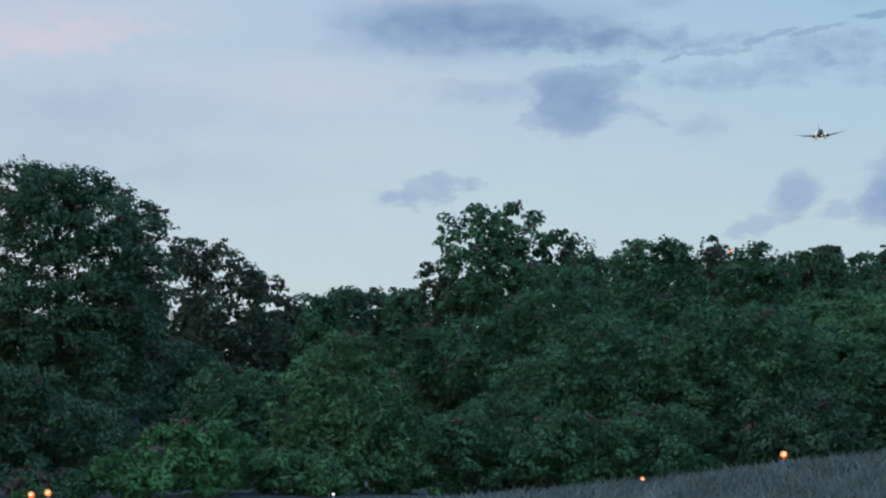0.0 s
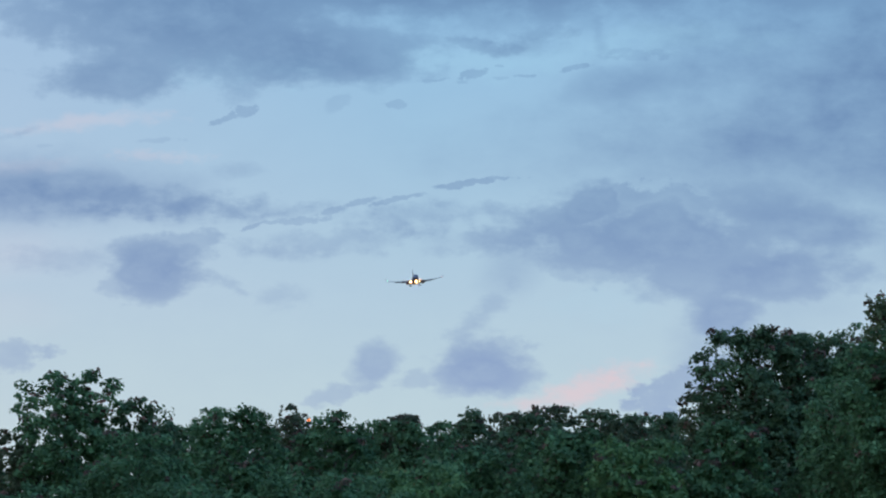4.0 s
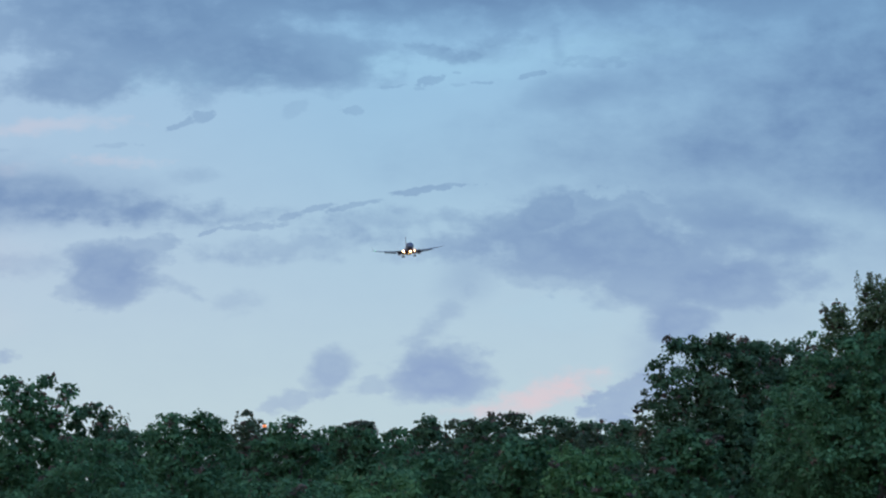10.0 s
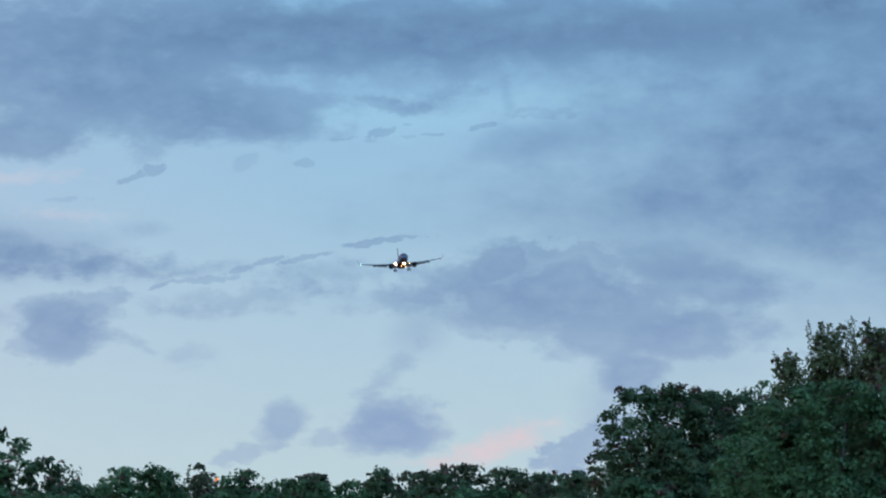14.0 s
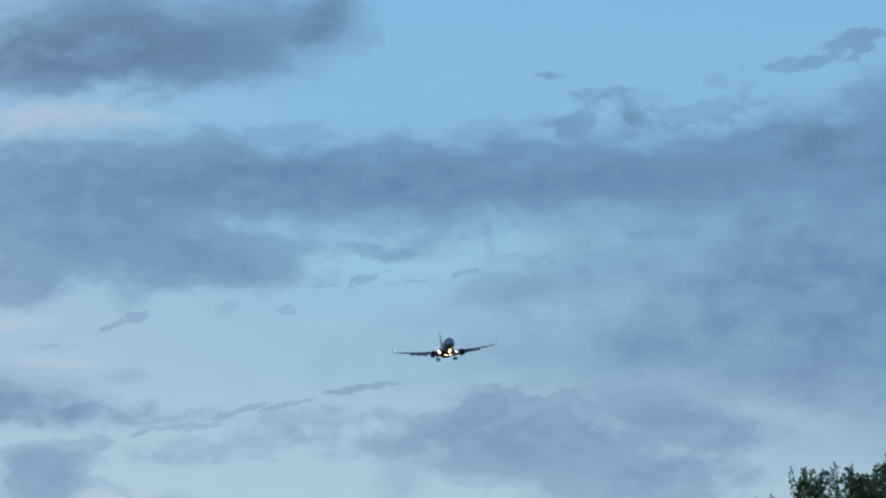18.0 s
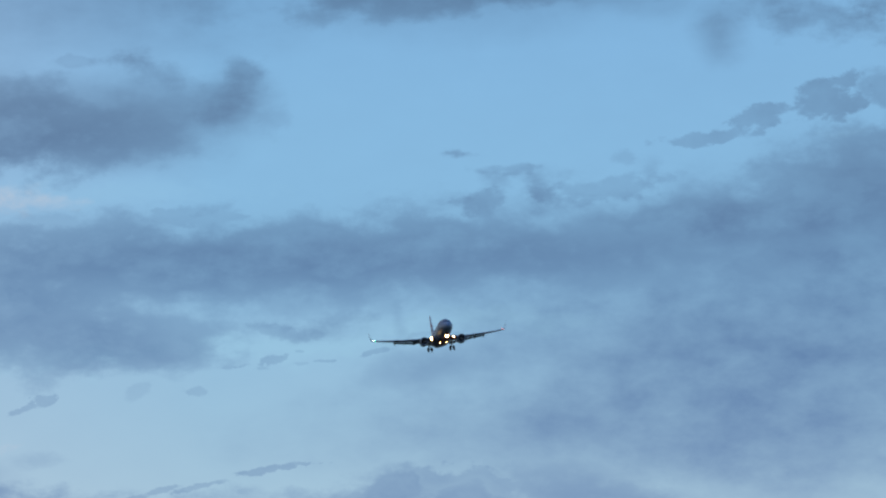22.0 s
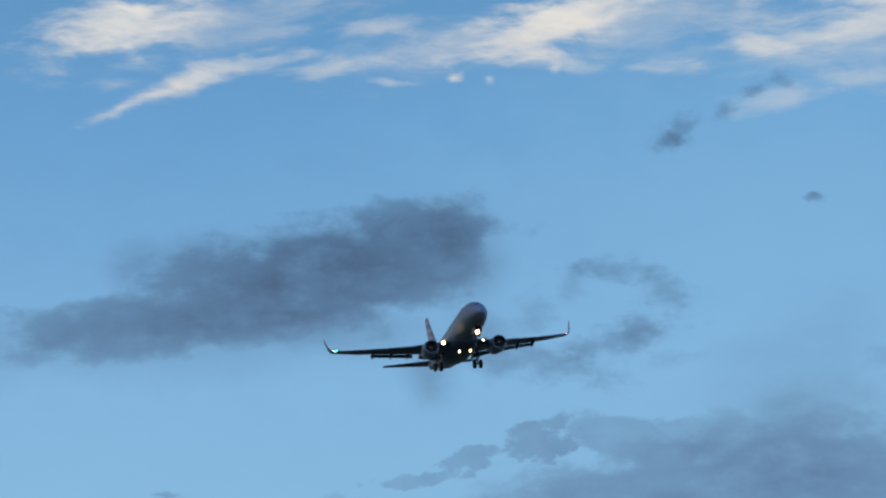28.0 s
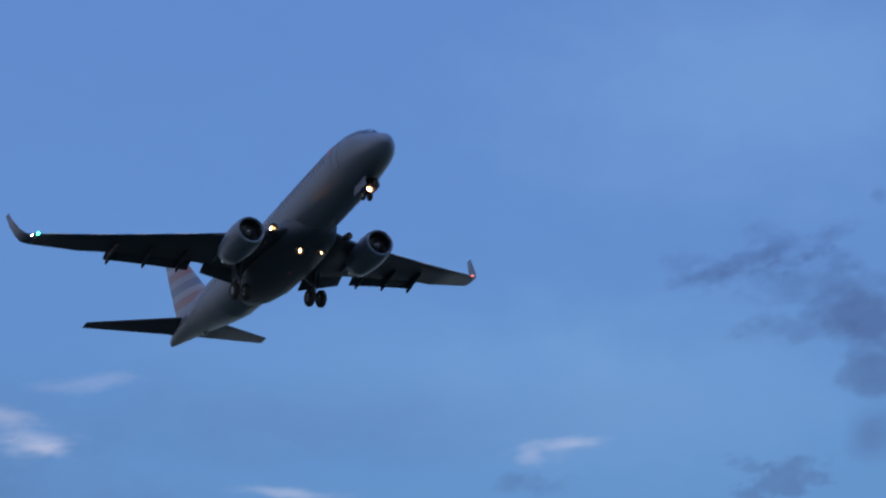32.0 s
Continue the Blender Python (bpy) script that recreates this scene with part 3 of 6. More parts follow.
def leaf_material(name, dark, bright, tip, tips=0.1):
    """Foliage: every leaf has its own shade, a few are reddish, light passes through."""
    m = bpy.data.materials.new(name)
    m.use_nodes = True
    n, l = m.node_tree.nodes, m.node_tree.links
    p = n["Principled BSDF"]
    p.inputs["Roughness"].default_value = 0.7
    p.inputs["Specular IOR Level"].default_value = 0.06
    island = n.new("ShaderNodeNewGeometry").outputs["Random Per Island"]
    ramp = n.new("ShaderNodeValToRGB")
    e = ramp.color_ramp.elements
    dark = [a + 0.45 * (b - a) for a, b in zip(dark, bright)]
    bright = [a * 0.97 for a in bright]
    e[0].color, e[0].position = (*dark, 1), 0.0
    e[1].color, e[1].position = (*bright, 1), 1 - tips
    last = e.new(1 - tips * 0.6)
    last.color = (*tip, 1)
    l.new(island, ramp.inputs[0])
    patch = n.new("ShaderNodeTexNoise")
    patch.inputs["Scale"].default_value, patch.inputs["Detail"].default_value = 0.8, 4
    l.new(n.new("ShaderNodeTexCoord").outputs["Object"], patch.inputs["Vector"])
    r = n.new("ShaderNodeMapRange")
    r.inputs["From Min"].default_value, r.inputs["From Max"].default_value = 0.35, 0.65
    r.inputs["To Min"].default_value, r.inputs["To Max"].default_value = 0.55, 1.35
    l.new(patch.outputs["Fac"], r.inputs["Value"])
    s = n.new("ShaderNodeVectorMath")
    s.operation = "SCALE"
    l.new(ramp.outputs[0], s.inputs[0]), l.new(r.outputs[0], s.inputs["Scale"])
    l.new(s.outputs[0], p.inputs["Base Color"])
    thin = n.new("ShaderNodeBsdfTranslucent")
    l.new(s.outputs[0], thin.inputs["Color"])
    mix = n.new("ShaderNodeMixShader")
    mix.inputs[0].default_value = 0.35
    l.new(p.outputs[0], mix.inputs[1]), l.new(thin.outputs[0], mix.inputs[2])
    l.new(mix.outputs[0], n["Material Output"].inputs["Surface"])
    return m


RED = (0.115, 0.105, 0.06)
oak_leaf = leaf_material("oak_leaf", (0.047, 0.112, 0.054), (0.118, 0.228, 0.096), RED, 0.04)
dark_leaf = leaf_material("dark_leaf", (0.047, 0.096, 0.05), (0.112, 0.185, 0.087), RED, 0.05)
light_leaf = leaf_material("light_leaf", (0.06, 0.14, 0.058), (0.155, 0.28, 0.1), (0.12, 0.14, 0.05), 0.04)
vine_leaf = leaf_material("vine_leaf", (0.055, 0.15, 0.055), (0.15, 0.32, 0.1), (0.14, 0.2, 0.06), 0.04)
rust_leaf = leaf_material("rust_leaf", (0.055, 0.085, 0.05), (0.12, 0.155, 0.08), RED, 0.1)
willow_leaf = leaf_material("willow_leaf", (0.075, 0.115, 0.055), (0.17, 0.22, 0.1), (0.15, 0.12, 0.07), 0.12)
# sunset red on the crown tops, put into the colour of the outer sprays
sunset_tip_leaf = leaf_material("sunset_tip_leaf", (0.06, 0.068, 0.045), (0.15, 0.12, 0.08), (0.21, 0.12, 0.09), 0.3)
bark = material("bark", (0.09, 0.075, 0.06), 0.9, spread=0.4, scale=4, bump=0.6)
soil = material("meadow_soil", (0.045, 0.055, 0.032), 0.95, spread=0.4, scale=0.6, bump=0.4)
straw = leaf_material("dry_grass", (0.12, 0.15, 0.11), (0.27, 0.29, 0.22), (0.34, 0.32, 0.25), 0.2)

# ---------------------------------------------------------------- mesh helpers


def part(name, bm, mat, parent=None, label="", smooth=True):
    """Links a bmesh as one mesh object under a thing or a part."""
    me = bpy.data.meshes.new(name)
    bmesh.ops.recalc_face_normals(bm, faces=bm.faces)
    bm.to_mesh(me)
    bm.free()
    return place(name, me, mat, parent, label, smooth)


def place(name, me, mat, parent=None, label="", smooth=True):
    if mat and not me.materials:
        me.materials.append(mat)
    if smooth:
        me.shade_smooth()
    ob = new(name, me)
    if parent:
        ob.parent = parent
    if label:
        tagged(ob, label)
    return ob


def quads(name, corners):
    """A mesh of loose quads from an array of n x 4 x 3 corners."""
    n = len(corners)
    me = bpy.data.meshes.new(name)
    me.vertices.add(4 * n), me.loops.add(4 * n), me.polygons.add(n)
    me.vertices.foreach_set("co", np.ascontiguousarray(corners, np.float32).ravel())
    me.loops.foreach_set("vertex_index", np.arange(4 * n, dtype=np.int32))
    me.polygons.foreach_set("loop_start", np.arange(0, 4 * n, 4, dtype=np.int32))
    me.update(calc_edges=True)
    return me


def loft(rings, caps=True, bm=None):
    """A skin over rings of equally many points."""
    bm = bm or bmesh.new()
    rows = [[bm.verts.new(p) for p in ring] for ring in rings]
    k = len(rows[0])
    for a, b in zip(rows, rows[1:]):
        for i in range(k):
            bm.faces.new((a[i], a[(i + 1) % k], b[(i + 1) % k], b[i]))
    if caps:
        bm.faces.new(rows[0][::-1]), bm.faces.new(rows[-1])
    return bm


def tube(points, radii, sides=8, bm=None):
    """A tapered tube along points."""
    rings = []
    pts = [Vector(p) for p in points]
    for i, p in enumerate(pts):
        way = (pts[min(i + 1, len(pts) - 1)] - pts[max(i - 1, 0)]).normalized()
        side = way.orthogonal().normalized()
        other = way.cross(side)
        rings.append([p + radii[i] * (math.cos(a) * side + math.sin(a) * other) for a in np.linspace(0, 2 * math.pi, sides, endpoint=False)])
    return loft(rings, True, bm)


def lathe(profile, axis="y", sides=28, squash=1.0, caps=False):
    """A turned body: profile of (along, radius)."""
    rings = []
    for s, r in profile:
        ring = []
        for a in np.linspace(0, 2 * math.pi, sides, endpoint=False):
            c, d = r * math.cos(a), r * math.sin(a)
            ring.append((c, s, d * squash) if axis == "y" else (s, c, d))
        rings.append(ring)
    return loft(rings, caps)


def thing(name, label, category, at=(0, 0, 0), group="", kind=""):
    ob = new(name)
    ob.location = at
    return tagged(ob, label, category, group, kind)


# ---------------------------------------------------------------- ground


def step(a, b, x):
    t = np.clip((x - a) / (b - a), 0, 1)
    return t * t * (3 - 2 * t)


def ground_at(x, y):
    """Height of the meadow: it rises gently to a grassy bank, higher towards the east."""
    x, y = np.asarray(x, float), np.asarray(y, float)
    r = np.hypot(x, y)
    bank = np.interp(x, (-14, -4, 0, 5, 11, 18, 26), (0.4, 0.55, 0.76, 1.3, 2.12, 2.75, 2.95))
    rise = step(30, 92, r) * bank
    beyond = step(97, 112, r)
    wave = 0.05 * np.sin(x * 1.3) * np.sin(y * 0.9 + 1)
    return rise * (1 - beyond) + beyond * 1.1 + wave * step(5, 30, r) * (1 - step(200, 400, r))


radii = np.concatenate([[0.5], np.linspace(4, 84, 21), np.linspace(86, 118, 33), np.linspace(124, 260, 18), np.geomspace(300, 4600, 12)])
angles = np.radians(np.concatenate([np.linspace(-20, 28, 97), np.linspace(34, 334, 51)]))
gb = bmesh.new()
grid = []
for r in radii:
    xs, ys = r * np.sin(angles), r * np.cos(angles)
    grid.append([gb.verts.new(p) for p in zip(xs, ys, ground_at(xs, ys))])
for a, b in zip(grid, grid[1:]):
    for i in range(len(a)):
        gb.faces.new((a[i], a[(i + 1) % len(a)], b[(i + 1) % len(a)], b[i]))
gb.faces.new(grid[0])
ground = part("ground", gb, soil)
tagged(ground, "rough meadow rising gently to a low grassy bank", "ground", kind="structure")


def blades(rng, n, x0, x1, y0, y1, low, high, width):
    """Bent grass blades, each a narrow folded quad."""
    x, y = rng.uniform(x0, x1, n), rng.uniform(y0, y1, n)
    z = ground_at(x, y) - 0.02
    clump = 0.65 + 0.5 * np.sin(x * 2.1 + 1.7 * np.sin(y * 1.3)) * np.sin(y * 1.7 + x * 0.6) * 0.5 + 0.25 * rng.random(n)
    h = rng.uniform(low, high, n) * clump
    a = rng.uniform(0, 2 * math.pi, n)
    lean = rng.normal(0, 0.28, (n, 2)) * h[:, None]
    w = width * rng.uniform(0.6, 1.4, n)
    dx, dy = np.cos(a) * w, np.sin(a) * w
    root = np.stack([x, y, z], 1)
    side = np.stack([dx, dy, 0 * dx], 1)
    mid = root + np.stack([lean[:, 0] * 0.35, lean[:, 1] * 0.35, h * 0.6], 1)
    top = root + np.stack([lean[:, 0], lean[:, 1], h], 1)
    return np.stack([root - side, root + side, mid + side * 0.8, top], 1), np.stack([root - side * 0.2, mid - side * 0.6, top + side * 0.7, top - side], 1)


rng = np.random.default_rng(5)
b1, b2 = blades(rng, 62000, -7, 17, 66, 99, 0.24, 0.5, 0.011)
meadow = place("meadow_grass", quads("meadow_grass", np.concatenate([b1, b2[::3]])), straw, smooth=False)
tagged(meadow, "tall dry grass gone to seed on the bank", "grass", kind="stuff")

# ---------------------------------------------------------------- trees


def rhombs(rng, centre, facing, length, width):
    """Leaves: pointed quads round their centres, facing roughly outwards."""
    n = len(centre)
    nor = facing + rng.normal(0, 0.55, (n, 3))
    nor /= np.linalg.norm(nor, axis=1)[:, None]
    ref = rng.normal(0, 1, (n, 3))
    u = np.cross(nor, ref)
    u /= np.linalg.norm(u, axis=1)[:, None]
    v = np.cross(nor, u)
    s = rng.uniform(0.65, 1.35, n)[:, None]
    u, v = u * length * s, v * width * s
    droop = np.array([0, 0, -0.25 * length])
    return np.stack([centre - u, centre - v, centre + u + droop * s, centre + v], 1)


def crown_clumps(rng, h, low, rad, shape, cover):
    """Centres and radii of the foliage masses of one crown: cover 1 hides what is behind it."""
    mean = min(0.75, max(0.36, 0.14 * rad))
    count = int(cover * 2.3 * 2 * rad * (h - low) / mean ** 2)
    lobes = rng.uniform(0, 2 * math.pi, 5)
    out = []
    mid = low + (h - low) * (0.42 if shape == "cone" else 0.5)
    power = {"dome": 2.3, "cone": 1.7, "tall": 2.1}[shape]
    for i in range(count):
        d = rng.normal(0, 1, 3)
        d /= np.linalg.norm(d)
        k = (abs(d[0]) ** 2 + abs(d[1]) ** 2) ** 0.5
        if d[2] > 0:
            f = (k ** power + abs(d[2]) ** power) ** (-1 / power)
        else:
            f = (k ** 4 + abs(d[2]) ** 4) ** -0.25
        a = math.atan2(d[1], d[0])
        f *= 1 + 0.15 * math.sin(2 * a + lobes[0]) * math.cos(3 * d[2] + lobes[1]) + 0.11 * math.sin(5 * d[2] + lobes[2] + 2 * a) + 0.07 * math.sin(9 * d[2] + lobes[3] + 5 * a)
        q = rng.uniform(0.84, 1.02) if rng.random() < 0.62 else rng.uniform(0.35, 0.84)
        r = mean * rng.uniform(0.6, 1.25)
        z = mid + f * q * d[2] * (h - mid if d[2] > 0 else mid - low)
        R = f * q * k * (rad + 0.1) - 0.45 * r
        out.append((R * math.cos(a), R * math.sin(a), z, r))
    # the tallest masses reach the height of the tree
    peak = sorted(z + 0.6 * r for _, _, z, r in out)[int(0.985 * len(out))]
    out = [c for c in out if c[2] + 0.4 * c[3] < peak]
    return [(x, y, mid + (z - mid) * (h - mid) / (peak - mid) if z > mid else z, r) for x, y, z, r in out]


THIN = np.array([0.011, 0.0, 0.0])


def tree(x, y, top, width, leaf, shape="dome", low=0.12, cover=1.0, density=220, size=0.11, tips=40, label="", name="tree", twigs=0, seed=0):
    """A broadleaf tree: tapered trunk, limbs and a crown of many leaves in uneven masses."""
    rng = np.random.default_rng(seed + int(1000 * abs(x) + 10 * y))
    z0 = float(ground_at(x, y))
    h = top - z0
    ob = thing(name, label, "tree" if name == "tree" else name.replace("_", " "), (x, y, z0 - 0.05), "trees of the wood")
    clumps = crown_clumps(rng, h - (0.25 if twigs > 20 else 0), low * h, width, shape, cover)
    count = len(clumps)
    # small sprays that stand out of the outline, their leaves tinted with sunset red
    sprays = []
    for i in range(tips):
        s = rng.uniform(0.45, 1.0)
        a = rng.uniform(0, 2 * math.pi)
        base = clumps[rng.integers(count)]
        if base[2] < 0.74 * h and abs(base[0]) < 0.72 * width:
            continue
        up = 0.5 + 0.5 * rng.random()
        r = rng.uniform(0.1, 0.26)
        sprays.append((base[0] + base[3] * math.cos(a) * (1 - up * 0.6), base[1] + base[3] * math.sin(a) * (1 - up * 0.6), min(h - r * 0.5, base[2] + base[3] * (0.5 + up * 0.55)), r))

    def foliage(masses):
        cs, fs = [], []
        for cx, cy, cz, r in masses:
            leaf_mass(cs, fs, cx, cy, cz, r)
        return rhombs(rng, np.concatenate(cs), np.concatenate(fs), size * 1.1, size * 0.7)

    def leaf_mass(cs, fs, cx, cy, cz, r):
        n = int(density * (r * r * 1.1 + 0.02) * (0.12 if cy > 0.22 * width else 1))
        d = rng.normal(0, 1, (n, 3))
        d /= np.linalg.norm(d, axis=1)[:, None]
        d[:, 2] = np.where(d[:, 2] < -0.45, -d[:, 2], d[:, 2])
        q = rng.uniform(0.1, 1.25, n) ** 0.6 * (1 + 0.16 * np.sin(d[:, 0] * 7 + cx) * np.sin(d[:, 2] * 6 + cy))
        cs.append(np.array([cx, cy, cz]) + d * q[:, None] * r * np.array([1.05, 1.05, 0.74]))
        fs.append(d + np.array([0, 0, 0.45]))
    leaves = foliage(clumps)
    if twigs:
        # upright shoots with sparse leaves
        tw, stems = [], []
        for i in range(twigs):
            b = clumps[rng.integers(count)]
            if b[2] < h * 0.55:
                continue
            p = np.array(b[:3]) + rng.normal(0, 0.4, 3) * b[3]
            w = np.array([rng.normal(0, 0.25), rng.normal(0, 0.25), 1.0])
            m = rng.integers(40, 70)
            t = np.linspace(0.2, 1, m)[:, None]
            ln = min(rng.uniform(0.7, 1.7), h - p[2])
            if ln > 0.3:
                tw.append(p + t * w * ln + rng.normal(0, 0.07, (m, 3)) * (1.25 - t))
                stems.append(np.stack([p - THIN, p + THIN, p + w * ln + THIN * 0.3, p + w * ln - THIN * 0.3]))
        tw = np.concatenate(tw)
        leaves = np.concatenate([leaves, rhombs(rng, tw, rng.normal(0, 1, tw.shape), size * 0.7, size * 0.32)])
    kinds = np.zeros(len(leaves), np.int32)
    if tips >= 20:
        reddened = foliage(sprays)
        leaves, kinds = np.concatenate([leaves, reddened]), np.concatenate([kinds, np.ones(len(reddened), np.int32)])
    if twigs:
        leaves, kinds = np.concatenate([leaves, np.array(stems)]), np.concatenate([kinds, np.full(len(stems), 2, np.int32)])
    me = quads("crown", leaves)
    for mat in (leaf, sunset_tip_leaf, bark):
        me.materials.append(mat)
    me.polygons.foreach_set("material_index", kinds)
    place("crown", me, leaf, ob, smooth=False)
    g = 0.02 * h + 0.06
    bend = rng.normal(0, 0.25, (5, 2))
    spine = [(bend[i, 0] * i * 0.3, bend[i, 1] * i * 0.3, h * f) for i, f in enumerate((0, 0.2, 0.42, 0.64, 0.85))]
    part("trunk", tube(spine, [g * 1.35, g, g * 0.75, g * 0.5, g * 0.15]), bark, ob)
    for i in range(5):
        b = clumps[rng.integers(count)]
        s = Vector(spine[1 + i % 3])
        e = Vector(b[:3])
        m = (s + e) / 2 + Vector((0, 0, 0.25 * (e - s).length))
        part("limb", tube([s, m, e], [g * 0.45, g * 0.3, g * 0.1], 6), bark, ob)
    return ob


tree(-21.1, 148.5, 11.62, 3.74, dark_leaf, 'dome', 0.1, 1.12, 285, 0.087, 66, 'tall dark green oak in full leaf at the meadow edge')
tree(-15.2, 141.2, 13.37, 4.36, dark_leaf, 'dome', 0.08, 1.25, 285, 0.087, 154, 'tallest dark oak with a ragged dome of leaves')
tree(-12.5, 145.5, 12.67, 1.41, rust_leaf, 'dome', 0.3, 0.8, 285, 0.087, 79, 'slender tree with thin top leaves tinted sunset red')
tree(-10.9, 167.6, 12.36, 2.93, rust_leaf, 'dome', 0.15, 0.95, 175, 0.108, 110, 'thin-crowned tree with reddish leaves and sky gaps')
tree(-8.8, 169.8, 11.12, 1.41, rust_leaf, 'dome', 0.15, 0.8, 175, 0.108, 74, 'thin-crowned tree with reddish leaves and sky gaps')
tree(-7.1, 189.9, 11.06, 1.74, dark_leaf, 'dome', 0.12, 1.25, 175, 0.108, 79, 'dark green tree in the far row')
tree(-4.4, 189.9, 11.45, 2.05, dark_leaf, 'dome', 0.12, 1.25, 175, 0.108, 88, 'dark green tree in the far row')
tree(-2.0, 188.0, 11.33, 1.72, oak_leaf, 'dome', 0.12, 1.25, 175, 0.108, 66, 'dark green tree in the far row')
tree(-7.2, 127.8, 5.56, 1.91, oak_leaf, 'dome', 0.05, 1.12, 380, 0.074, 44, 'bushy green tree at the foot of the wood')
tree(-3.2, 113.0, 6.06, 1.97, light_leaf, 'cone', 0.05, 1.12, 380, 0.074, 57, 'compact lighter green tree with a rounded cone crown')
tree(-7.2, 107.8, 3.24, 1.70, vine_leaf, 'dome', 0.03, 1.12, 380, 0.074, 35, 'low tree smothered in bright green vines')
tree(-8.8, 105.6, 2.40, 1.23, vine_leaf, 'dome', 0.03, 1.12, 380, 0.074, 26, 'low shrub smothered in bright green vines')
tree(-5.3, 109.9, 2.49, 1.64, light_leaf, 'dome', 0.03, 1.12, 380, 0.074, 22, 'leafy green shrub at the foot of the wood')
tree(-12.6, 119.3, 4.11, 2.99, dark_leaf, 'dome', 0.03, 1.12, 380, 0.074, 22, 'dark bushy undergrowth tree')
tree(2.3, 172.0, 14.71, 2.51, oak_leaf, 'dome', 0.45, 1.0, 175, 0.108, 132, 'tall thin-crowned tree rising over the wood with sky gaps')
tree(-0.1, 174.0, 12.19, 1.39, rust_leaf, 'dome', 0.2, 0.8, 175, 0.108, 79, 'thin-crowned tree with reddish leaves and sky gaps')
tree(5.7, 171.9, 13.32, 1.66, dark_leaf, 'dome', 0.2, 1.25, 175, 0.108, 96, 'dark tree with top leaves tinted sunset red')
tree(0.2, 140.0, 7.79, 2.56, oak_leaf, 'dome', 0.05, 1.12, 285, 0.087, 44, 'broad green tree in the front row')
tree(4.1, 133.9, 9.44, 3.12, oak_leaf, 'dome', 0.05, 1.12, 285, 0.087, 79, 'broad spreading oak in the front row')
tree(8.1, 139.8, 10.84, 2.21, oak_leaf, 'dome', 0.06, 1.12, 285, 0.087, 110, 'broad spreading oak in the front row')
tree(12.0, 164.6, 12.67, 1.15, rust_leaf, 'tall', 0.12, 0.8, 175, 0.108, 88, 'narrow tree with upright shoots and sky gaps', twigs=10)
tree(11.8, 141.5, 10.88, 1.89, oak_leaf, 'dome', 0.06, 1.12, 285, 0.087, 110, 'broad green tree with lumpy top')
tree(5.8, 123.9, 7.16, 3.50, oak_leaf, 'dome', 0.03, 1.12, 380, 0.074, 35, 'broad low-branched oak in front of the wood')
tree(9.6, 121.6, 7.50, 3.85, oak_leaf, 'dome', 0.03, 1.12, 380, 0.074, 35, 'broad low-branched oak in front of the wood')
tree(2.1, 118.0, 4.49, 2.16, oak_leaf, 'dome', 0.02, 1.12, 380, 0.074, 22, 'leafy bush at the foot of the wood')
tree(19.1, 185.0, 13.61, 1.92, rust_leaf, 'dome', 0.12, 0.8, 175, 0.108, 110, 'rusty green tree in the far row')
tree(18.9, 185.0, 13.70, 1.24, rust_leaf, 'dome', 0.12, 0.8, 175, 0.108, 88, 'rusty green tree in the far row')
tree(21.3, 188.8, 13.17, 1.26, dark_leaf, 'dome', 0.12, 1.25, 175, 0.108, 66, 'dark green tree in the far row')
tree(22.3, 182.6, 13.80, 1.38, dark_leaf, 'dome', 0.12, 1.25, 175, 0.108, 88, 'dark green tree in the far row')
tree(25.0, 186.3, 13.98, 1.41, rust_leaf, 'dome', 0.12, 0.8, 175, 0.108, 88, 'rusty green tree in the far row')
tree(26.7, 184.1, 14.21, 1.55, rust_leaf, 'dome', 0.12, 0.8, 175, 0.108, 96, 'rusty green tree in the far row')
tree(29.0, 183.7, 14.01, 1.55, dark_leaf, 'dome', 0.12, 1.25, 175, 0.108, 88, 'dark green tree in the far row')
tree(30.5, 181.5, 13.39, 1.22, rust_leaf, 'dome', 0.12, 0.8, 175, 0.108, 74, 'rusty green tree in the far row')
tree(30.7, 173.3, 13.27, 1.11, dark_leaf, 'dome', 0.12, 1.25, 175, 0.108, 74, 'dark green tree in the far row')
tree(17.4, 138.9, 9.55, 2.09, oak_leaf, 'dome', 0.05, 1.12, 285, 0.087, 52, 'green tree in the front row')
tree(19.8, 134.5, 10.03, 1.92, oak_leaf, 'dome', 0.05, 1.12, 285, 0.087, 52, 'green tree in the front row')
tree(22.2, 132.2, 9.53, 2.00, light_leaf, 'dome', 0.05, 1.12, 285, 0.087, 52, 'lighter green tree in the front row')
tree(14.0, 131.3, 8.65, 1.75, oak_leaf, 'dome', 0.05, 1.12, 285, 0.087, 44, 'green tree in the front row')
tree(28.6, 143.2, 14.69, 2.43, dark_leaf, 'dome', 0.1, 1.12, 285, 0.087, 154, 'tall dark oak with a rounded ragged crown')
tree(27.3, 145.5, 13.30, 1.11, rust_leaf, 'dome', 0.3, 0.8, 285, 0.087, 88, 'outer boughs tree with reddish leaves')
tree(32.3, 146.5, 14.84, 1.99, dark_leaf, 'dome', 0.12, 1.12, 285, 0.087, 132, 'tall dark oak with a rounded ragged crown')
tree(28.4, 114.5, 14.23, 1.22, willow_leaf, 'dome', 0.05, 1.15, 380, 0.074, 88, 'slender willow with upright leafy shoots', twigs=300)
tree(27.1, 114.3, 13.28, 0.90, willow_leaf, 'dome', 0.05, 1.15, 380, 0.074, 88, 'smaller willow with thin upright shoots', twigs=160)
tree(29.8, 113.2, 14.19, 1.28, willow_leaf, 'dome', 0.05, 1.15, 380, 0.074, 110, 'slender willow with upright leafy shoots', twigs=320)
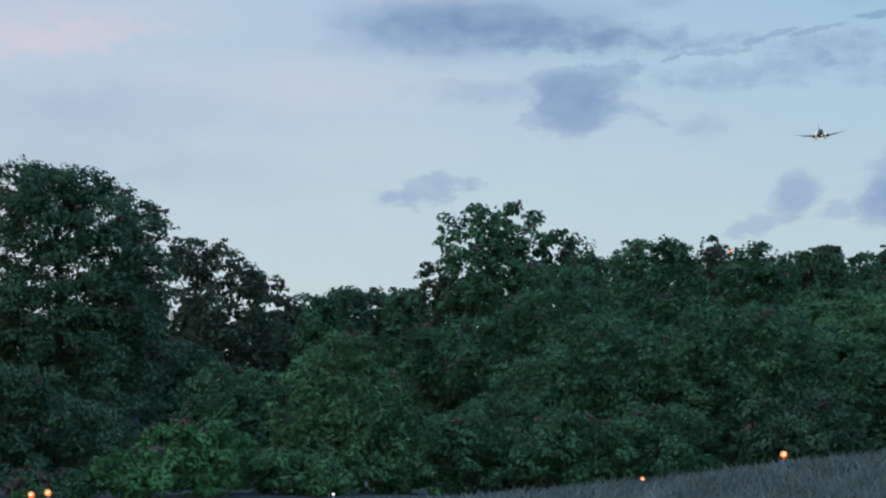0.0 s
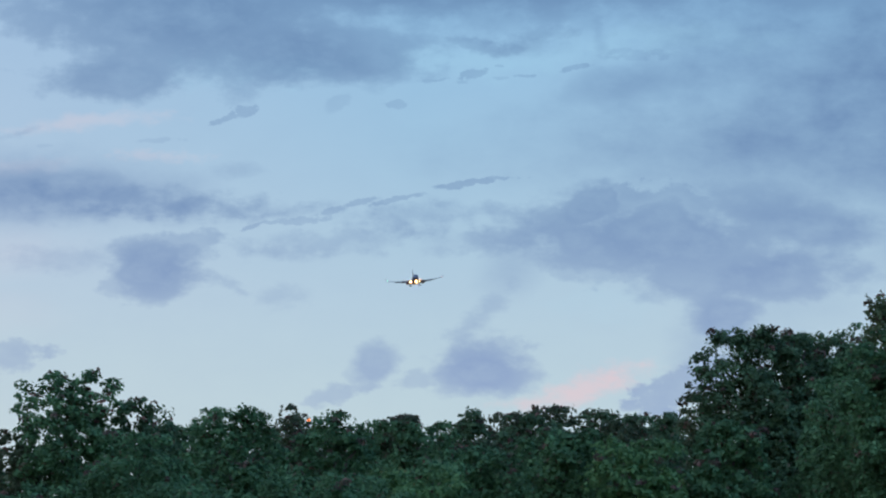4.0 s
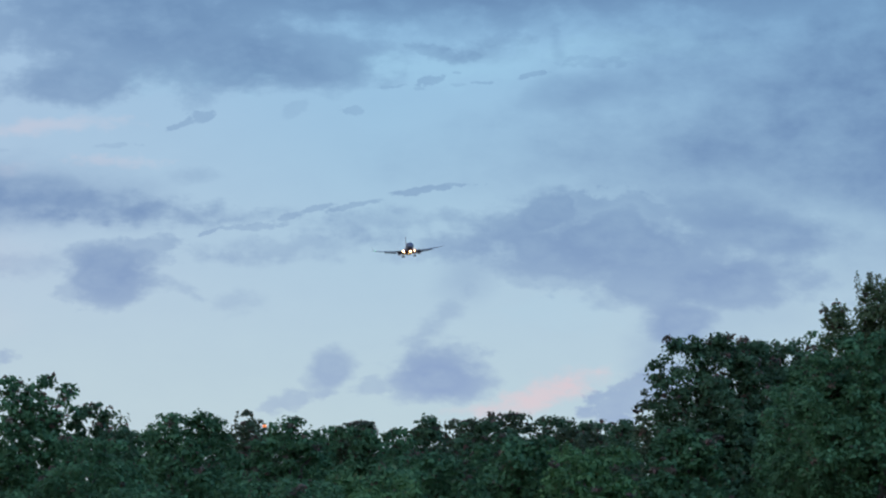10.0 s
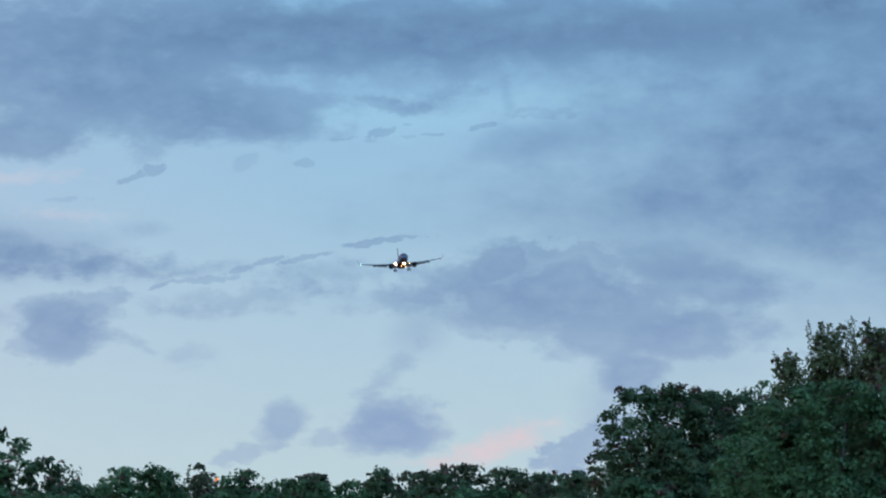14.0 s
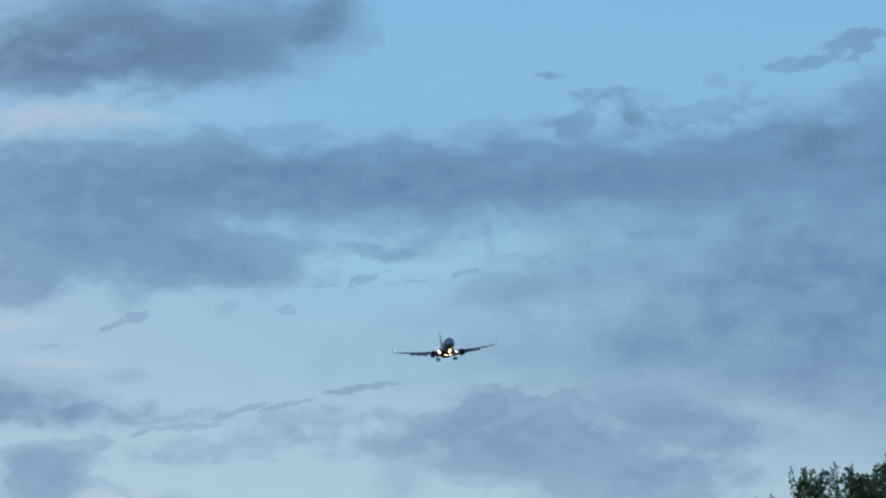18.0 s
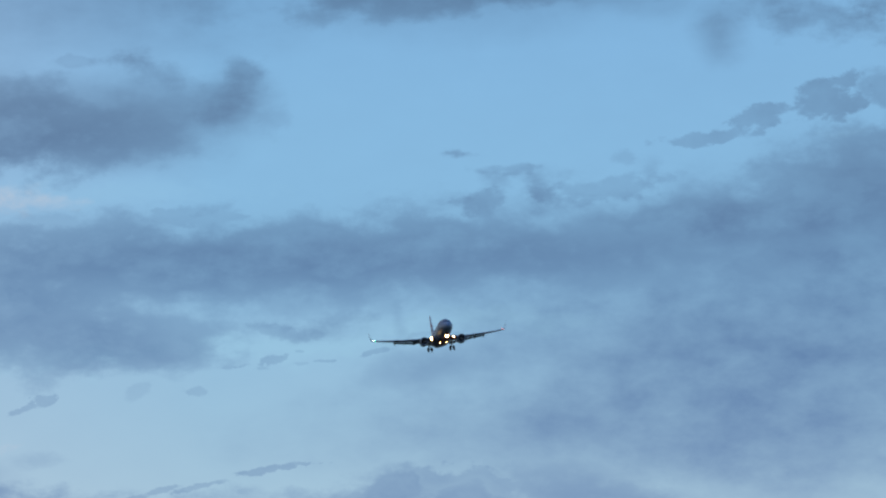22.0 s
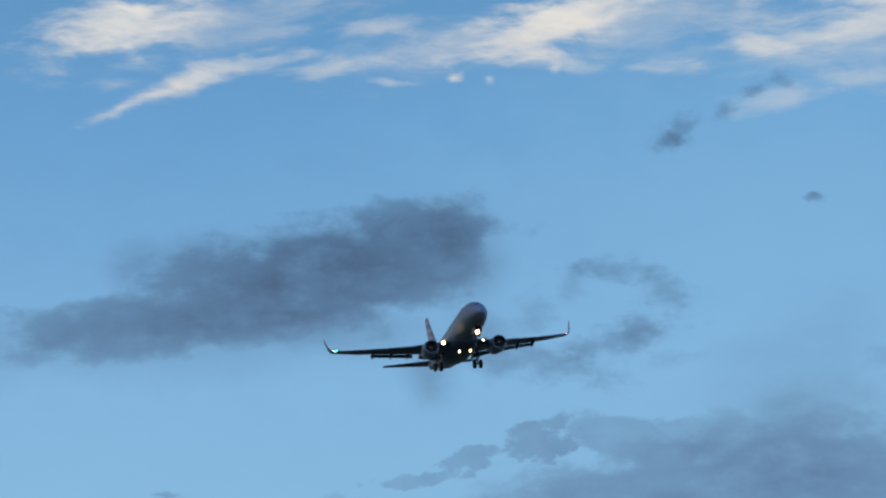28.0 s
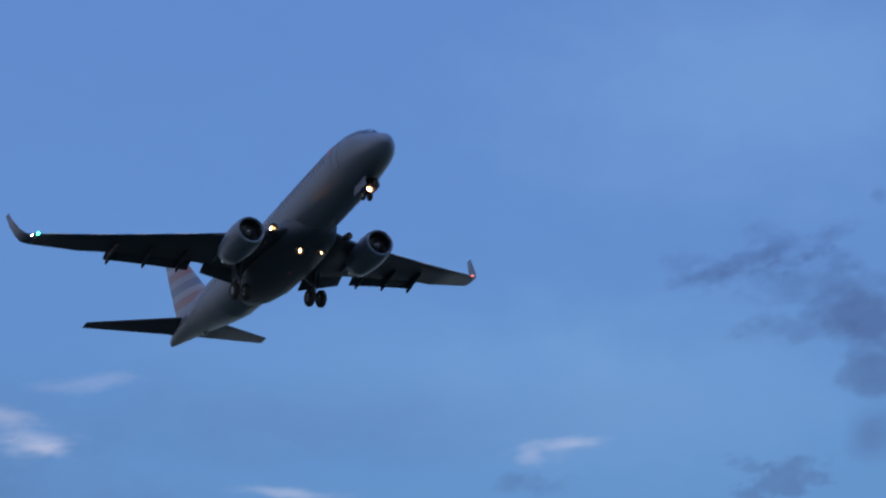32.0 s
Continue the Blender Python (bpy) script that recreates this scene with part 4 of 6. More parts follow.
tree(31.9, 114.6, 14.72, 1.58, willow_leaf, 'dome', 0.05, 1.15, 380, 0.074, 66, 'slender willow with upright leafy shoots', twigs=320)
tree(28.0, 120.8, 11.63, 1.75, oak_leaf, 'dome', 0.05, 1.12, 380, 0.074, 88, 'green tree below the willows', twigs=20)
tree(33.0, 145.3, 14.71, 1.44, dark_leaf, 'dome', 0.12, 1.12, 285, 0.087, 132, 'tall dark oak with a rounded ragged crown')
tree(30.1, 134.7, 11.91, 1.83, oak_leaf, 'dome', 0.05, 1.12, 285, 0.087, 88, 'green tree in the front row')
tree(25.8, 133.5, 10.27, 1.92, oak_leaf, 'dome', 0.05, 1.12, 285, 0.087, 88, 'green tree in the front row')
tree(-12.0, 159.6, 7.49, 2.92, dark_leaf, 'dome', 0.05, 1.12, 175, 0.108, 44, 'dark green tree behind the front row')
tree(-15.5, 155.2, 8.22, 3.37, dark_leaf, 'dome', 0.05, 1.12, 285, 0.087, 44, 'dark green tree behind the front row')
tree(30.2, 143.9, 14.56, 1.76, dark_leaf, 'dome', 0.12, 1.12, 285, 0.087, 132, 'tall dark oak with a rounded ragged crown')
tree(27.6, 110.6, 11.97, 2.27, oak_leaf, 'dome', 0.03, 1.12, 380, 0.074, 35, 'leafy green tree below the willows', twigs=10)
tree(26.4, 113.0, 11.25, 1.35, oak_leaf, 'dome', 0.03, 1.12, 380, 0.074, 35, 'leafy green tree below the willows', twigs=6)
tree(-7.9, 179.8, 10.46, 1.38, rust_leaf, 'tall', 0.12, 0.8, 175, 0.108, 66, 'tree in the far row of the wood')
tree(-6.1, 177.9, 10.33, 1.39, oak_leaf, 'dome', 0.12, 1.25, 175, 0.108, 66, 'tree in the far row of the wood')
tree(-4.9, 182.9, 10.94, 1.40, dark_leaf, 'tall', 0.12, 1.25, 175, 0.108, 66, 'tree in the far row of the wood')
tree(-3.6, 193.0, 11.21, 1.64, rust_leaf, 'tall', 0.12, 0.8, 175, 0.108, 66, 'tree in the far row of the wood')
tree(-1.9, 196.0, 11.78, 1.34, dark_leaf, 'tall', 0.12, 1.25, 175, 0.108, 66, 'tree in the far row of the wood')
tree(7.9, 196.8, 13.64, 1.24, dark_leaf, 'dome', 0.12, 1.25, 175, 0.108, 66, 'tree in the far row of the wood')
tree(9.4, 184.8, 13.08, 1.17, dark_leaf, 'tall', 0.12, 1.25, 175, 0.108, 66, 'tree in the far row of the wood')
tree(11.0, 187.7, 13.25, 1.53, oak_leaf, 'tall', 0.12, 1.25, 175, 0.108, 66, 'tree in the far row of the wood')
tree(12.9, 193.6, 13.52, 1.61, rust_leaf, 'dome', 0.12, 0.8, 175, 0.108, 66, 'tree in the far row of the wood')
tree(13.6, 179.5, 13.23, 1.14, rust_leaf, 'dome', 0.12, 0.8, 175, 0.108, 66, 'tree in the far row of the wood')
tree(16.4, 195.3, 13.74, 1.43, rust_leaf, 'tall', 0.12, 0.8, 175, 0.108, 66, 'tree in the far row of the wood')
tree(17.6, 186.2, 13.46, 1.46, oak_leaf, 'tall', 0.12, 1.25, 175, 0.108, 66, 'tree in the far row of the wood')
tree(18.1, 185.1, 13.35, 1.27, oak_leaf, 'dome', 0.12, 1.25, 175, 0.108, 66, 'tree in the far row of the wood')
tree(18.9, 180.0, 13.02, 1.44, oak_leaf, 'tall', 0.12, 1.25, 175, 0.108, 66, 'tree in the far row of the wood')
tree(20.4, 177.8, 12.93, 1.40, oak_leaf, 'tall', 0.12, 1.25, 175, 0.108, 66, 'tree in the far row of the wood')
tree(23.3, 192.6, 13.83, 1.64, rust_leaf, 'tall', 0.12, 0.8, 175, 0.108, 66, 'tree in the far row of the wood')
tree(25.0, 194.4, 14.51, 1.47, rust_leaf, 'dome', 0.12, 0.8, 175, 0.108, 66, 'tree in the far row of the wood')
tree(24.6, 178.3, 13.47, 1.32, dark_leaf, 'tall', 0.12, 1.25, 175, 0.108, 66, 'tree in the far row of the wood')
tree(25.9, 177.1, 13.11, 1.52, dark_leaf, 'tall', 0.12, 1.25, 175, 0.108, 66, 'tree in the far row of the wood')
tree(29.7, 191.7, 14.44, 1.42, rust_leaf, 'tall', 0.12, 0.8, 175, 0.108, 66, 'tree in the far row of the wood')
tree(28.2, 174.7, 12.91, 1.21, rust_leaf, 'dome', 0.12, 0.8, 175, 0.108, 66, 'tree in the far row of the wood')
tree(32.1, 190.3, 14.32, 1.51, dark_leaf, 'dome', 0.12, 1.25, 175, 0.108, 66, 'tree in the far row of the wood')
tree(32.3, 181.1, 13.57, 1.44, dark_leaf, 'tall', 0.12, 1.25, 175, 0.108, 66, 'tree in the far row of the wood')
tree(-29.0, 204.0, 10.71, 2.67, dark_leaf, 'dome', 0.02, 1, 42, 0.2, 26, 'dark green tree deep in the wood')
tree(-25.1, 204.5, 10.76, 2.67, dark_leaf, 'dome', 0.02, 1, 42, 0.2, 26, 'dark green tree deep in the wood')
tree(-20.8, 205.0, 11.07, 2.67, dark_leaf, 'dome', 0.02, 1, 42, 0.2, 26, 'dark green tree deep in the wood')
tree(-17.1, 205.3, 10.89, 2.67, dark_leaf, 'dome', 0.02, 1, 42, 0.2, 26, 'dark green tree deep in the wood')
tree(-13.9, 205.5, 10.88, 2.67, dark_leaf, 'dome', 0.02, 1, 42, 0.2, 26, 'dark green tree deep in the wood')
tree(-9.7, 205.8, 10.90, 2.67, dark_leaf, 'dome', 0.02, 1, 42, 0.2, 26, 'dark green tree deep in the wood')
tree(-6.4, 205.9, 10.51, 2.67, dark_leaf, 'dome', 0.02, 1, 42, 0.2, 26, 'dark green tree deep in the wood')
tree(-2.2, 206.0, 10.61, 2.67, dark_leaf, 'dome', 0.02, 1, 42, 0.2, 26, 'dark green tree deep in the wood')
tree(1.3, 206.0, 13.68, 2.67, dark_leaf, 'dome', 0.02, 1, 42, 0.2, 26, 'dark green tree deep in the wood')
tree(4.4, 206.0, 13.66, 2.67, dark_leaf, 'dome', 0.02, 1, 42, 0.2, 26, 'dark green tree deep in the wood')
tree(9.0, 205.8, 13.82, 2.67, dark_leaf, 'dome', 0.02, 1, 42, 0.2, 26, 'dark green tree deep in the wood')
tree(12.1, 205.6, 13.95, 2.67, dark_leaf, 'dome', 0.02, 1, 42, 0.2, 26, 'dark green tree deep in the wood')
tree(16.2, 205.4, 13.68, 2.67, dark_leaf, 'dome', 0.02, 1, 42, 0.2, 26, 'dark green tree deep in the wood')
tree(19.9, 205.0, 14.23, 2.67, dark_leaf, 'dome', 0.02, 1, 42, 0.2, 26, 'dark green tree deep in the wood')
tree(23.8, 204.6, 13.95, 2.67, dark_leaf, 'dome', 0.02, 1, 42, 0.2, 26, 'dark green tree deep in the wood')
tree(27.0, 204.2, 14.01, 2.67, dark_leaf, 'dome', 0.02, 1, 42, 0.2, 26, 'dark green tree deep in the wood')
tree(30.7, 203.7, 14.00, 2.67, dark_leaf, 'dome', 0.02, 1, 42, 0.2, 26, 'dark green tree deep in the wood')
tree(34.4, 203.1, 13.99, 2.67, dark_leaf, 'dome', 0.02, 1, 42, 0.2, 26, 'dark green tree deep in the wood')
tree(37.4, 202.6, 13.91, 2.67, dark_leaf, 'dome', 0.02, 1, 42, 0.2, 26, 'dark green tree deep in the wood')
tree(41.5, 201.8, 14.02, 2.67, dark_leaf, 'dome', 0.02, 1, 42, 0.2, 26, 'dark green tree deep in the wood')
tree(44.5, 201.1, 13.97, 2.67, dark_leaf, 'dome', 0.02, 1, 42, 0.2, 26, 'dark green tree deep in the wood')
tree(-1.7, 114.0, 2.93, 1.52, light_leaf, 'dome', 0.02, 1.12, 380, 0.074, 22, 'leafy bush at the foot of the wood')
tree(0.6, 115.0, 3.60, 1.53, oak_leaf, 'dome', 0.02, 1.12, 380, 0.074, 22, 'leafy bush at the foot of the wood')
tree(3.8, 113.9, 3.71, 1.70, oak_leaf, 'dome', 0.02, 1.12, 380, 0.074, 22, 'leafy bush at the foot of the wood')
tree(6.5, 112.8, 4.00, 1.69, oak_leaf, 'dome', 0.02, 1.12, 380, 0.074, 22, 'leafy bush at the foot of the wood')
tree(11.2, 115.5, 4.57, 2.12, dark_leaf, 'dome', 0.02, 1.12, 380, 0.074, 22, 'leafy bush at the foot of the wood')
tree(13.5, 125.3, 7.93, 2.30, light_leaf, 'dome', 0.02, 1.12, 380, 0.074, 22, 'green tree in the front row')
tree(14.2, 119.2, 6.35, 1.60, oak_leaf, 'dome', 0.02, 1.12, 380, 0.074, 22, 'green tree in the front row')
tree(-14.5, 117.1, 5.11, 2.16, dark_leaf, 'dome', 0.02, 1.12, 380, 0.074, 22, 'leafy bush at the foot of the wood')
tree(-3.8, 109.9, 2.35, 1.10, light_leaf, 'dome', 0.02, 1.12, 380, 0.074, 22, 'leafy bush at the foot of the wood')
tree(-10.3, 105.5, 1.73, 1.06, oak_leaf, 'dome', 0.02, 1.12, 380, 0.074, 22, 'leafy bush at the foot of the wood')
tree(-12.4, 105.3, 1.70, 1.23, dark_leaf, 'dome', 0.02, 1.12, 380, 0.074, 22, 'leafy bush at the foot of the wood')
tree(-10.2, 91.4, 1.48, 0.34, vine_leaf, 'dome', 0.02, 1.12, 380, 0.074, 22, 'leafy bush at the foot of the wood')

# ---------------------------------------------------------------- lamps in the meadow

steel = material("galvanised_steel", (0.35, 0.36, 0.37), 0.5, 0.8, 0.15, 8)
dark_metal = material("dark_metal", (0.05, 0.05, 0.055), 0.5, 0.5, 0.2, 8)
amber_glass = material("amber_glass", (0.9, 0.4, 0.1), 0.2, emit=(1.0, 0.16, 0.04), power=1.3, spread=0.05)
bulb_glass = material("bulb_glass", (1.0, 0.8, 0.5), 0.2, emit=(1.0, 0.5, 0.2), power=3.5, spread=0.05)
clear_glass = material("clear_glass", (0.9, 0.9, 0.85), 0.2, emit=(1.0, 0.9, 0.8), power=1.0, spread=0.05)


def field_lamp(x, y, z, r, glass, label):
    """An approach lamp: stake, bracket, housing and a round lens towards the meadow."""
    g = float(ground_at(x, y))
    ob = thing("approach_lamp", label, "lamp", (x, y, g - 0.05), "approach lamps in the meadow")
    top = z - g + 0.05
    part("stake", tube([(0, 0.06, 0), (0, 0.06, top)], [0.02, 0.02]), steel, ob)
    part("bracket", tube([(0, 0.08, top - 0.06), (0, 0, top - r * 0.4)], [0.018, 0.018], 6), steel, ob)
    h = part("housing", lathe([(0.16, 0.02), (0.14, r * 0.7), (0.02, r * 1.05), (0.0, r * 1.05)], caps=True), dark_metal, ob)
    h.location = (0, 0.01, top)
    l = part("lens", lathe([(0.02, r), (-0.02, r * 0.95), (-0.05, r * 0.6), (-0.065, 0.02)], caps=True), glass, ob)
    l.location = (0, -0.005, top)
    if glass is amber_glass:
        b = part("bulb", lathe([(-0.05, r * 0.36), (-0.085, r * 0.3), (-0.1, r * 0.12), (-0.104, 0.005)], caps=True), bulb_glass, ob)
        b.location = (0, -0.005, top)


field_lamp(8.66, 93.60, 2.35, 0.09, amber_glass, 'glowing amber approach lamp on a stake in the grass')
field_lamp(5.09, 93.86, 1.67, 0.055, amber_glass, 'small glowing amber approach lamp on a stake')
field_lamp(6.25, 93.79, 1.69, 0.035, clear_glass, 'small white approach lamp on a stake')
field_lamp(-10.00, 89.44, 1.06, 0.08, amber_glass, 'glowing amber approach lamp, one of a pair')
field_lamp(-9.60, 89.49, 1.11, 0.085, amber_glass, 'glowing amber approach lamp, one of a pair')
field_lamp(-2.79, 93.96, 1.16, 0.04, clear_glass, 'small white approach lamp on a stake')

# a warning light on a mast behind the wood
BEACON = (14.04, 181.48, 13.11)
red_glass = material("red_amber_glass", (0.9, 0.35, 0.1), 0.2, emit=(1.0, 0.22, 0.05), power=2.2, spread=0.05)
bz = float(ground_at(BEACON[0], BEACON[1]))
mast = thing("obstruction_light", "steel mast with a glowing amber warning light above the treetops", "warning light", (BEACON[0], BEACON[1], bz - 0.1))
bh = BEACON[2] - bz + 0.1
part("mast", tube([(0, 0, 0), (0, 0, bh * 0.5), (0, 0, bh - 0.25)], [0.11, 0.08, 0.045]), steel, mast)
part("bracket", tube([(-0.16, 0, bh - 0.28), (0.16, 0, bh - 0.28)], [0.03, 0.03], 6), steel, mast)
lb = part("lamp_base", lathe([(-0.25, 0.02), (-0.24, 0.12), (-0.17, 0.14), (-0.15, 0.1)], caps=True), dark_metal, mast)
lg = part("lamp_glass", lathe([(-0.15, 0.07), (-0.1, 0.085), (-0.03, 0.085), (0.02, 0.06), (0.05, 0.02)], caps=True), red_glass, mast)
for o in (lb, lg):
    o.location, o.rotation_euler = (0, 0, bh), (radians(90), 0, 0)

# ---------------------------------------------------------------- airliner
# Its space: x to starboard, y ahead, z up; the nose tip at y = 0.

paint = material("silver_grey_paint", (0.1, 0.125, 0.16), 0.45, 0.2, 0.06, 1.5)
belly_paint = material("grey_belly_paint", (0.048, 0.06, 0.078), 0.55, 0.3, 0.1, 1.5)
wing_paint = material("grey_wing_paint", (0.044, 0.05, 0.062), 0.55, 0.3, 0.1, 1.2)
bare = material("polished_metal", (0.55, 0.55, 0.57), 0.25, 0.9, 0.08, 2)
# shade inside the intakes, nose wheel well and tail outlet, put into the colour
black = material("opening_shade", (0.012, 0.012, 0.014), 0.7, 0, 0.2, 3)
rubber = material("tyre_rubber", (0.02, 0.02, 0.02), 0.85, 0, 0.2, 6)
gear_metal = material("gear_metal", (0.22, 0.22, 0.22), 0.45, 0.5, 0.15, 6)
pane_glass = material("cabin_pane", (0.07, 0.075, 0.09), 0.12, 0, 0.1, 4)
title_grey = material("title_grey", (0.03, 0.035, 0.05), 0.35, 0, 0.05, 2)
mark_red = material("mark_red", (0.45, 0.06, 0.05), 0.35, 0, 0.05, 2)
mark_blue = material("mark_blue", (0.04, 0.10, 0.28), 0.35, 0, 0.05, 2)
warm_lamp = material("landing_lamp_glass", (1, 0.85, 0.6), 0.2, emit=(1.0, 0.5, 0.16), power=290, spread=0.03)
soft_lamp = material("approach_lamp_glass", (1, 0.85, 0.6), 0.2, emit=(1.0, 0.58, 0.24), power=24, spread=0.03)
cool_lamp = material("white_lamp_glass", (1, 1, 1), 0.2, emit=(0.9, 0.97, 1.0), power=30, spread=0.03)
green_lamp = material("green_lamp_glass", (0.2, 1, 0.6), 0.2, emit=(0.06, 1.0, 0.5), power=4, spread=0.03)
red_lamp = material("red_lamp_glass", (1, 0.2, 0.15), 0.2, emit=(1.0, 0.16, 0.10), power=1.6, spread=0.03)

# fin livery: slanted bands of red, white, blue and grey
livery = bpy.data.materials.new("striped_fin_paint")
livery.use_nodes = True
ln, ll = livery.node_tree.nodes, livery.node_tree.links
ln["Principled BSDF"].inputs["Roughness"].default_value = 0.35
lsep = ln.new("ShaderNodeSeparateXYZ")
ll.new(ln.new("ShaderNodeTexCoord").outputs["Object"], lsep.inputs[0])
lz = ln.new("ShaderNodeMath")
lz.operation = "MULTIPLY_ADD"
lz.inputs[1].default_value = 0.22
ll.new(lsep.outputs[1], lz.inputs[0]), ll.new(lsep.outputs[2], lz.inputs[2])
lf = ln.new("ShaderNodeMath")
lf.operation = "FRACT"
lm = ln.new("ShaderNodeMath")
lm.operation = "MULTIPLY"
lm.inputs[1].default_value = 0.42
ll.new(lz.outputs[0], lm.inputs[0]), ll.new(lm.outputs[0], lf.inputs[0])
lr = ln.new("ShaderNodeValToRGB")
lr.color_ramp.interpolation = "CONSTANT"
lr.color_ramp.elements[0].color = (0.15, 0.06, 0.065, 1)
lr.color_ramp.elements[1].color, lr.color_ramp.elements[1].position = (0.17, 0.18, 0.21, 1), 0.28
for pos_, col_ in ((0.5, (0.05, 0.075, 0.14, 1)), (0.78, (0.13, 0.145, 0.175, 1))):
    lr.color_ramp.elements.new(pos_).color = col_
ll.new(lf.outputs[0], lr.inputs[0]), ll.new(lr.outputs[0], ln["Principled BSDF"].inputs["Base Color"])

# fuselage outline: distance from the nose, half width, top, bottom
HULL = ((0.0, 0.05, -0.52, -0.64), (0.12, 0.30, -0.28, -0.88), (0.4, 0.60, -0.02, -1.14), (0.9, 0.93, 0.26, -1.42), (1.6, 1.24, 0.62, -1.64),
        (2.3, 1.44, 1.12, -1.78), (3.0, 1.58, 1.52, -1.86), (4.2, 1.74, 1.84, -1.95), (6.0, 1.86, 2.0, -2.02), (8.0, 1.88, 2.03, -2.03),
        (16.0, 1.88, 2.03, -2.03), (24.0, 1.88, 2.03, -2.03), (26.2, 1.87, 2.03, -1.82), (28.4, 1.78, 2.02, -1.32), (30.6, 1.58, 2.0, -0.72),
        (33.0, 1.27, 1.94, -0.08), (35.2, 0.9, 1.84, 0.42), (36.8, 0.58, 1.70, 0.78), (37.7, 0.34, 1.5, 0.98), (38.02, 0.2, 1.36, 1.06))


def hull_at(s):
    cols = list(zip(*HULL))
    return tuple(float(np.interp(s, cols[0], c)) for c in cols[1:])


def hull_side(s, z, out=0.0):
    """The half width of the hull at station s and height z."""
    w, t, b = hull_at(s)
    c, hgt = (t + b) / 2, (t - b) / 2
    return w * math.sqrt(max(0.0, 1 - ((z - c) / hgt) ** 2)) + out


def foil(le, chord, x, z, thick, upright=False, droop=0.0, n=10):
    """A wing section: nose at distance le behind the aircraft's nose."""
    pts = []
    f = [0.5 * (1 - math.cos(math.pi * i / n)) for i in range(n + 1)]
    def half(u):
        return thick * 5 * (0.2969 * math.sqrt(u) - 0.126 * u - 0.3516 * u * u + 0.2843 * u ** 3 - 0.1015 * u ** 4)
    outline = [(u, half(u) + 0.02 * math.sin(math.pi * u)) for u in f[::-1]] + [(u, -half(u) + 0.02 * math.sin(math.pi * u)) for u in f[1:]]
    for u, v in outline:
        a, b = u * chord, v * chord
        a, b = a * math.cos(droop) + b * math.sin(droop), b * math.cos(droop) - a * math.sin(droop)
        pts.append((x + b, -(le + a), z) if upright else (x, -(le + a), z + b))
    return pts


def mirrored(ring, side):
    return [(side * p[0], p[1], p[2]) for p in ring]


airliner = thing("airliner", "silver-grey twin-engined passenger jet on approach with wheels down and lights on", "aircraft")

rings = []
for s in sorted(set([h[0] for h in HULL] + list(np.linspace(0.2, 38, 60)))):
    w, t, b = hull_at(s)
    rings.append([(w * math.cos(a), -s, (t + b) / 2 + (t - b) / 2 * math.sin(a)) for a in np.linspace(0, 2 * math.pi, 40, endpoint=False)])
fuselage = part("fuselage", loft(rings), paint, airliner)
rings2 = []
for s, w, b in ((11.0, 0.5, -2.0), (11.8, 1.5, -2.22), (13.2, 2.05, -2.42), (15.5, 2.25, -2.52), (18.5, 2.25, -2.52), (21.0, 2.1, -2.42), (22.8, 1.6, -2.24), (24.0, 0.6, -1.98)):
    rings2.append([(w * math.copysign(abs(math.cos(a)) ** 0.7, math.cos(a)), -s, -1.2 + (abs(b) - 1.2) * math.copysign(abs(math.sin(a)) ** 0.8, math.sin(a))) for a in np.linspace(0, 2 * math.pi, 24, endpoint=False)])
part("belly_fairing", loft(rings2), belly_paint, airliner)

# cockpit windows
for side in (1, -1):
    for s0, s1, z0, z1, nx in ((1.75, 2.25, 0.72, 1.0, 0), (2.2, 2.75, 0.82, 1.2, 1), (2.8, 3.3, 0.85, 1.25, 2)):
        bm = bmesh.new()
        if nx == 0:
            pts = []
            for s, f in ((s0, 0.06), (s0, 0.72), (s1, 0.78), (s1, 0.06)):
                w, t, b = hull_at(s)
                x = f * w * 0.75
                z = (t + b) / 2 + (t - b) / 2 * math.sqrt(1 - (x / w) ** 2)
                pts.append((side * x, -s + 0.015, z + 0.02))
        else:
            pts = [(side * hull_side(s, z, 0.015), -s, z) for s, z in ((s0, z0), (s1, z0), (s1, z1), (s0, z1))]
        bm.faces.new([bm.verts.new(p) for p in pts])
        f = bmesh.ops.extrude_face_region(bm, geom=bm.faces[:])
        bmesh.ops.translate(bm, verts=[v for v in f["geom"] if isinstance(v, bmesh.types.BMVert)], vec=(0, 0.012, 0.012))
        part("cockpit_window", bm, pane_glass, fuselage, smooth=False)

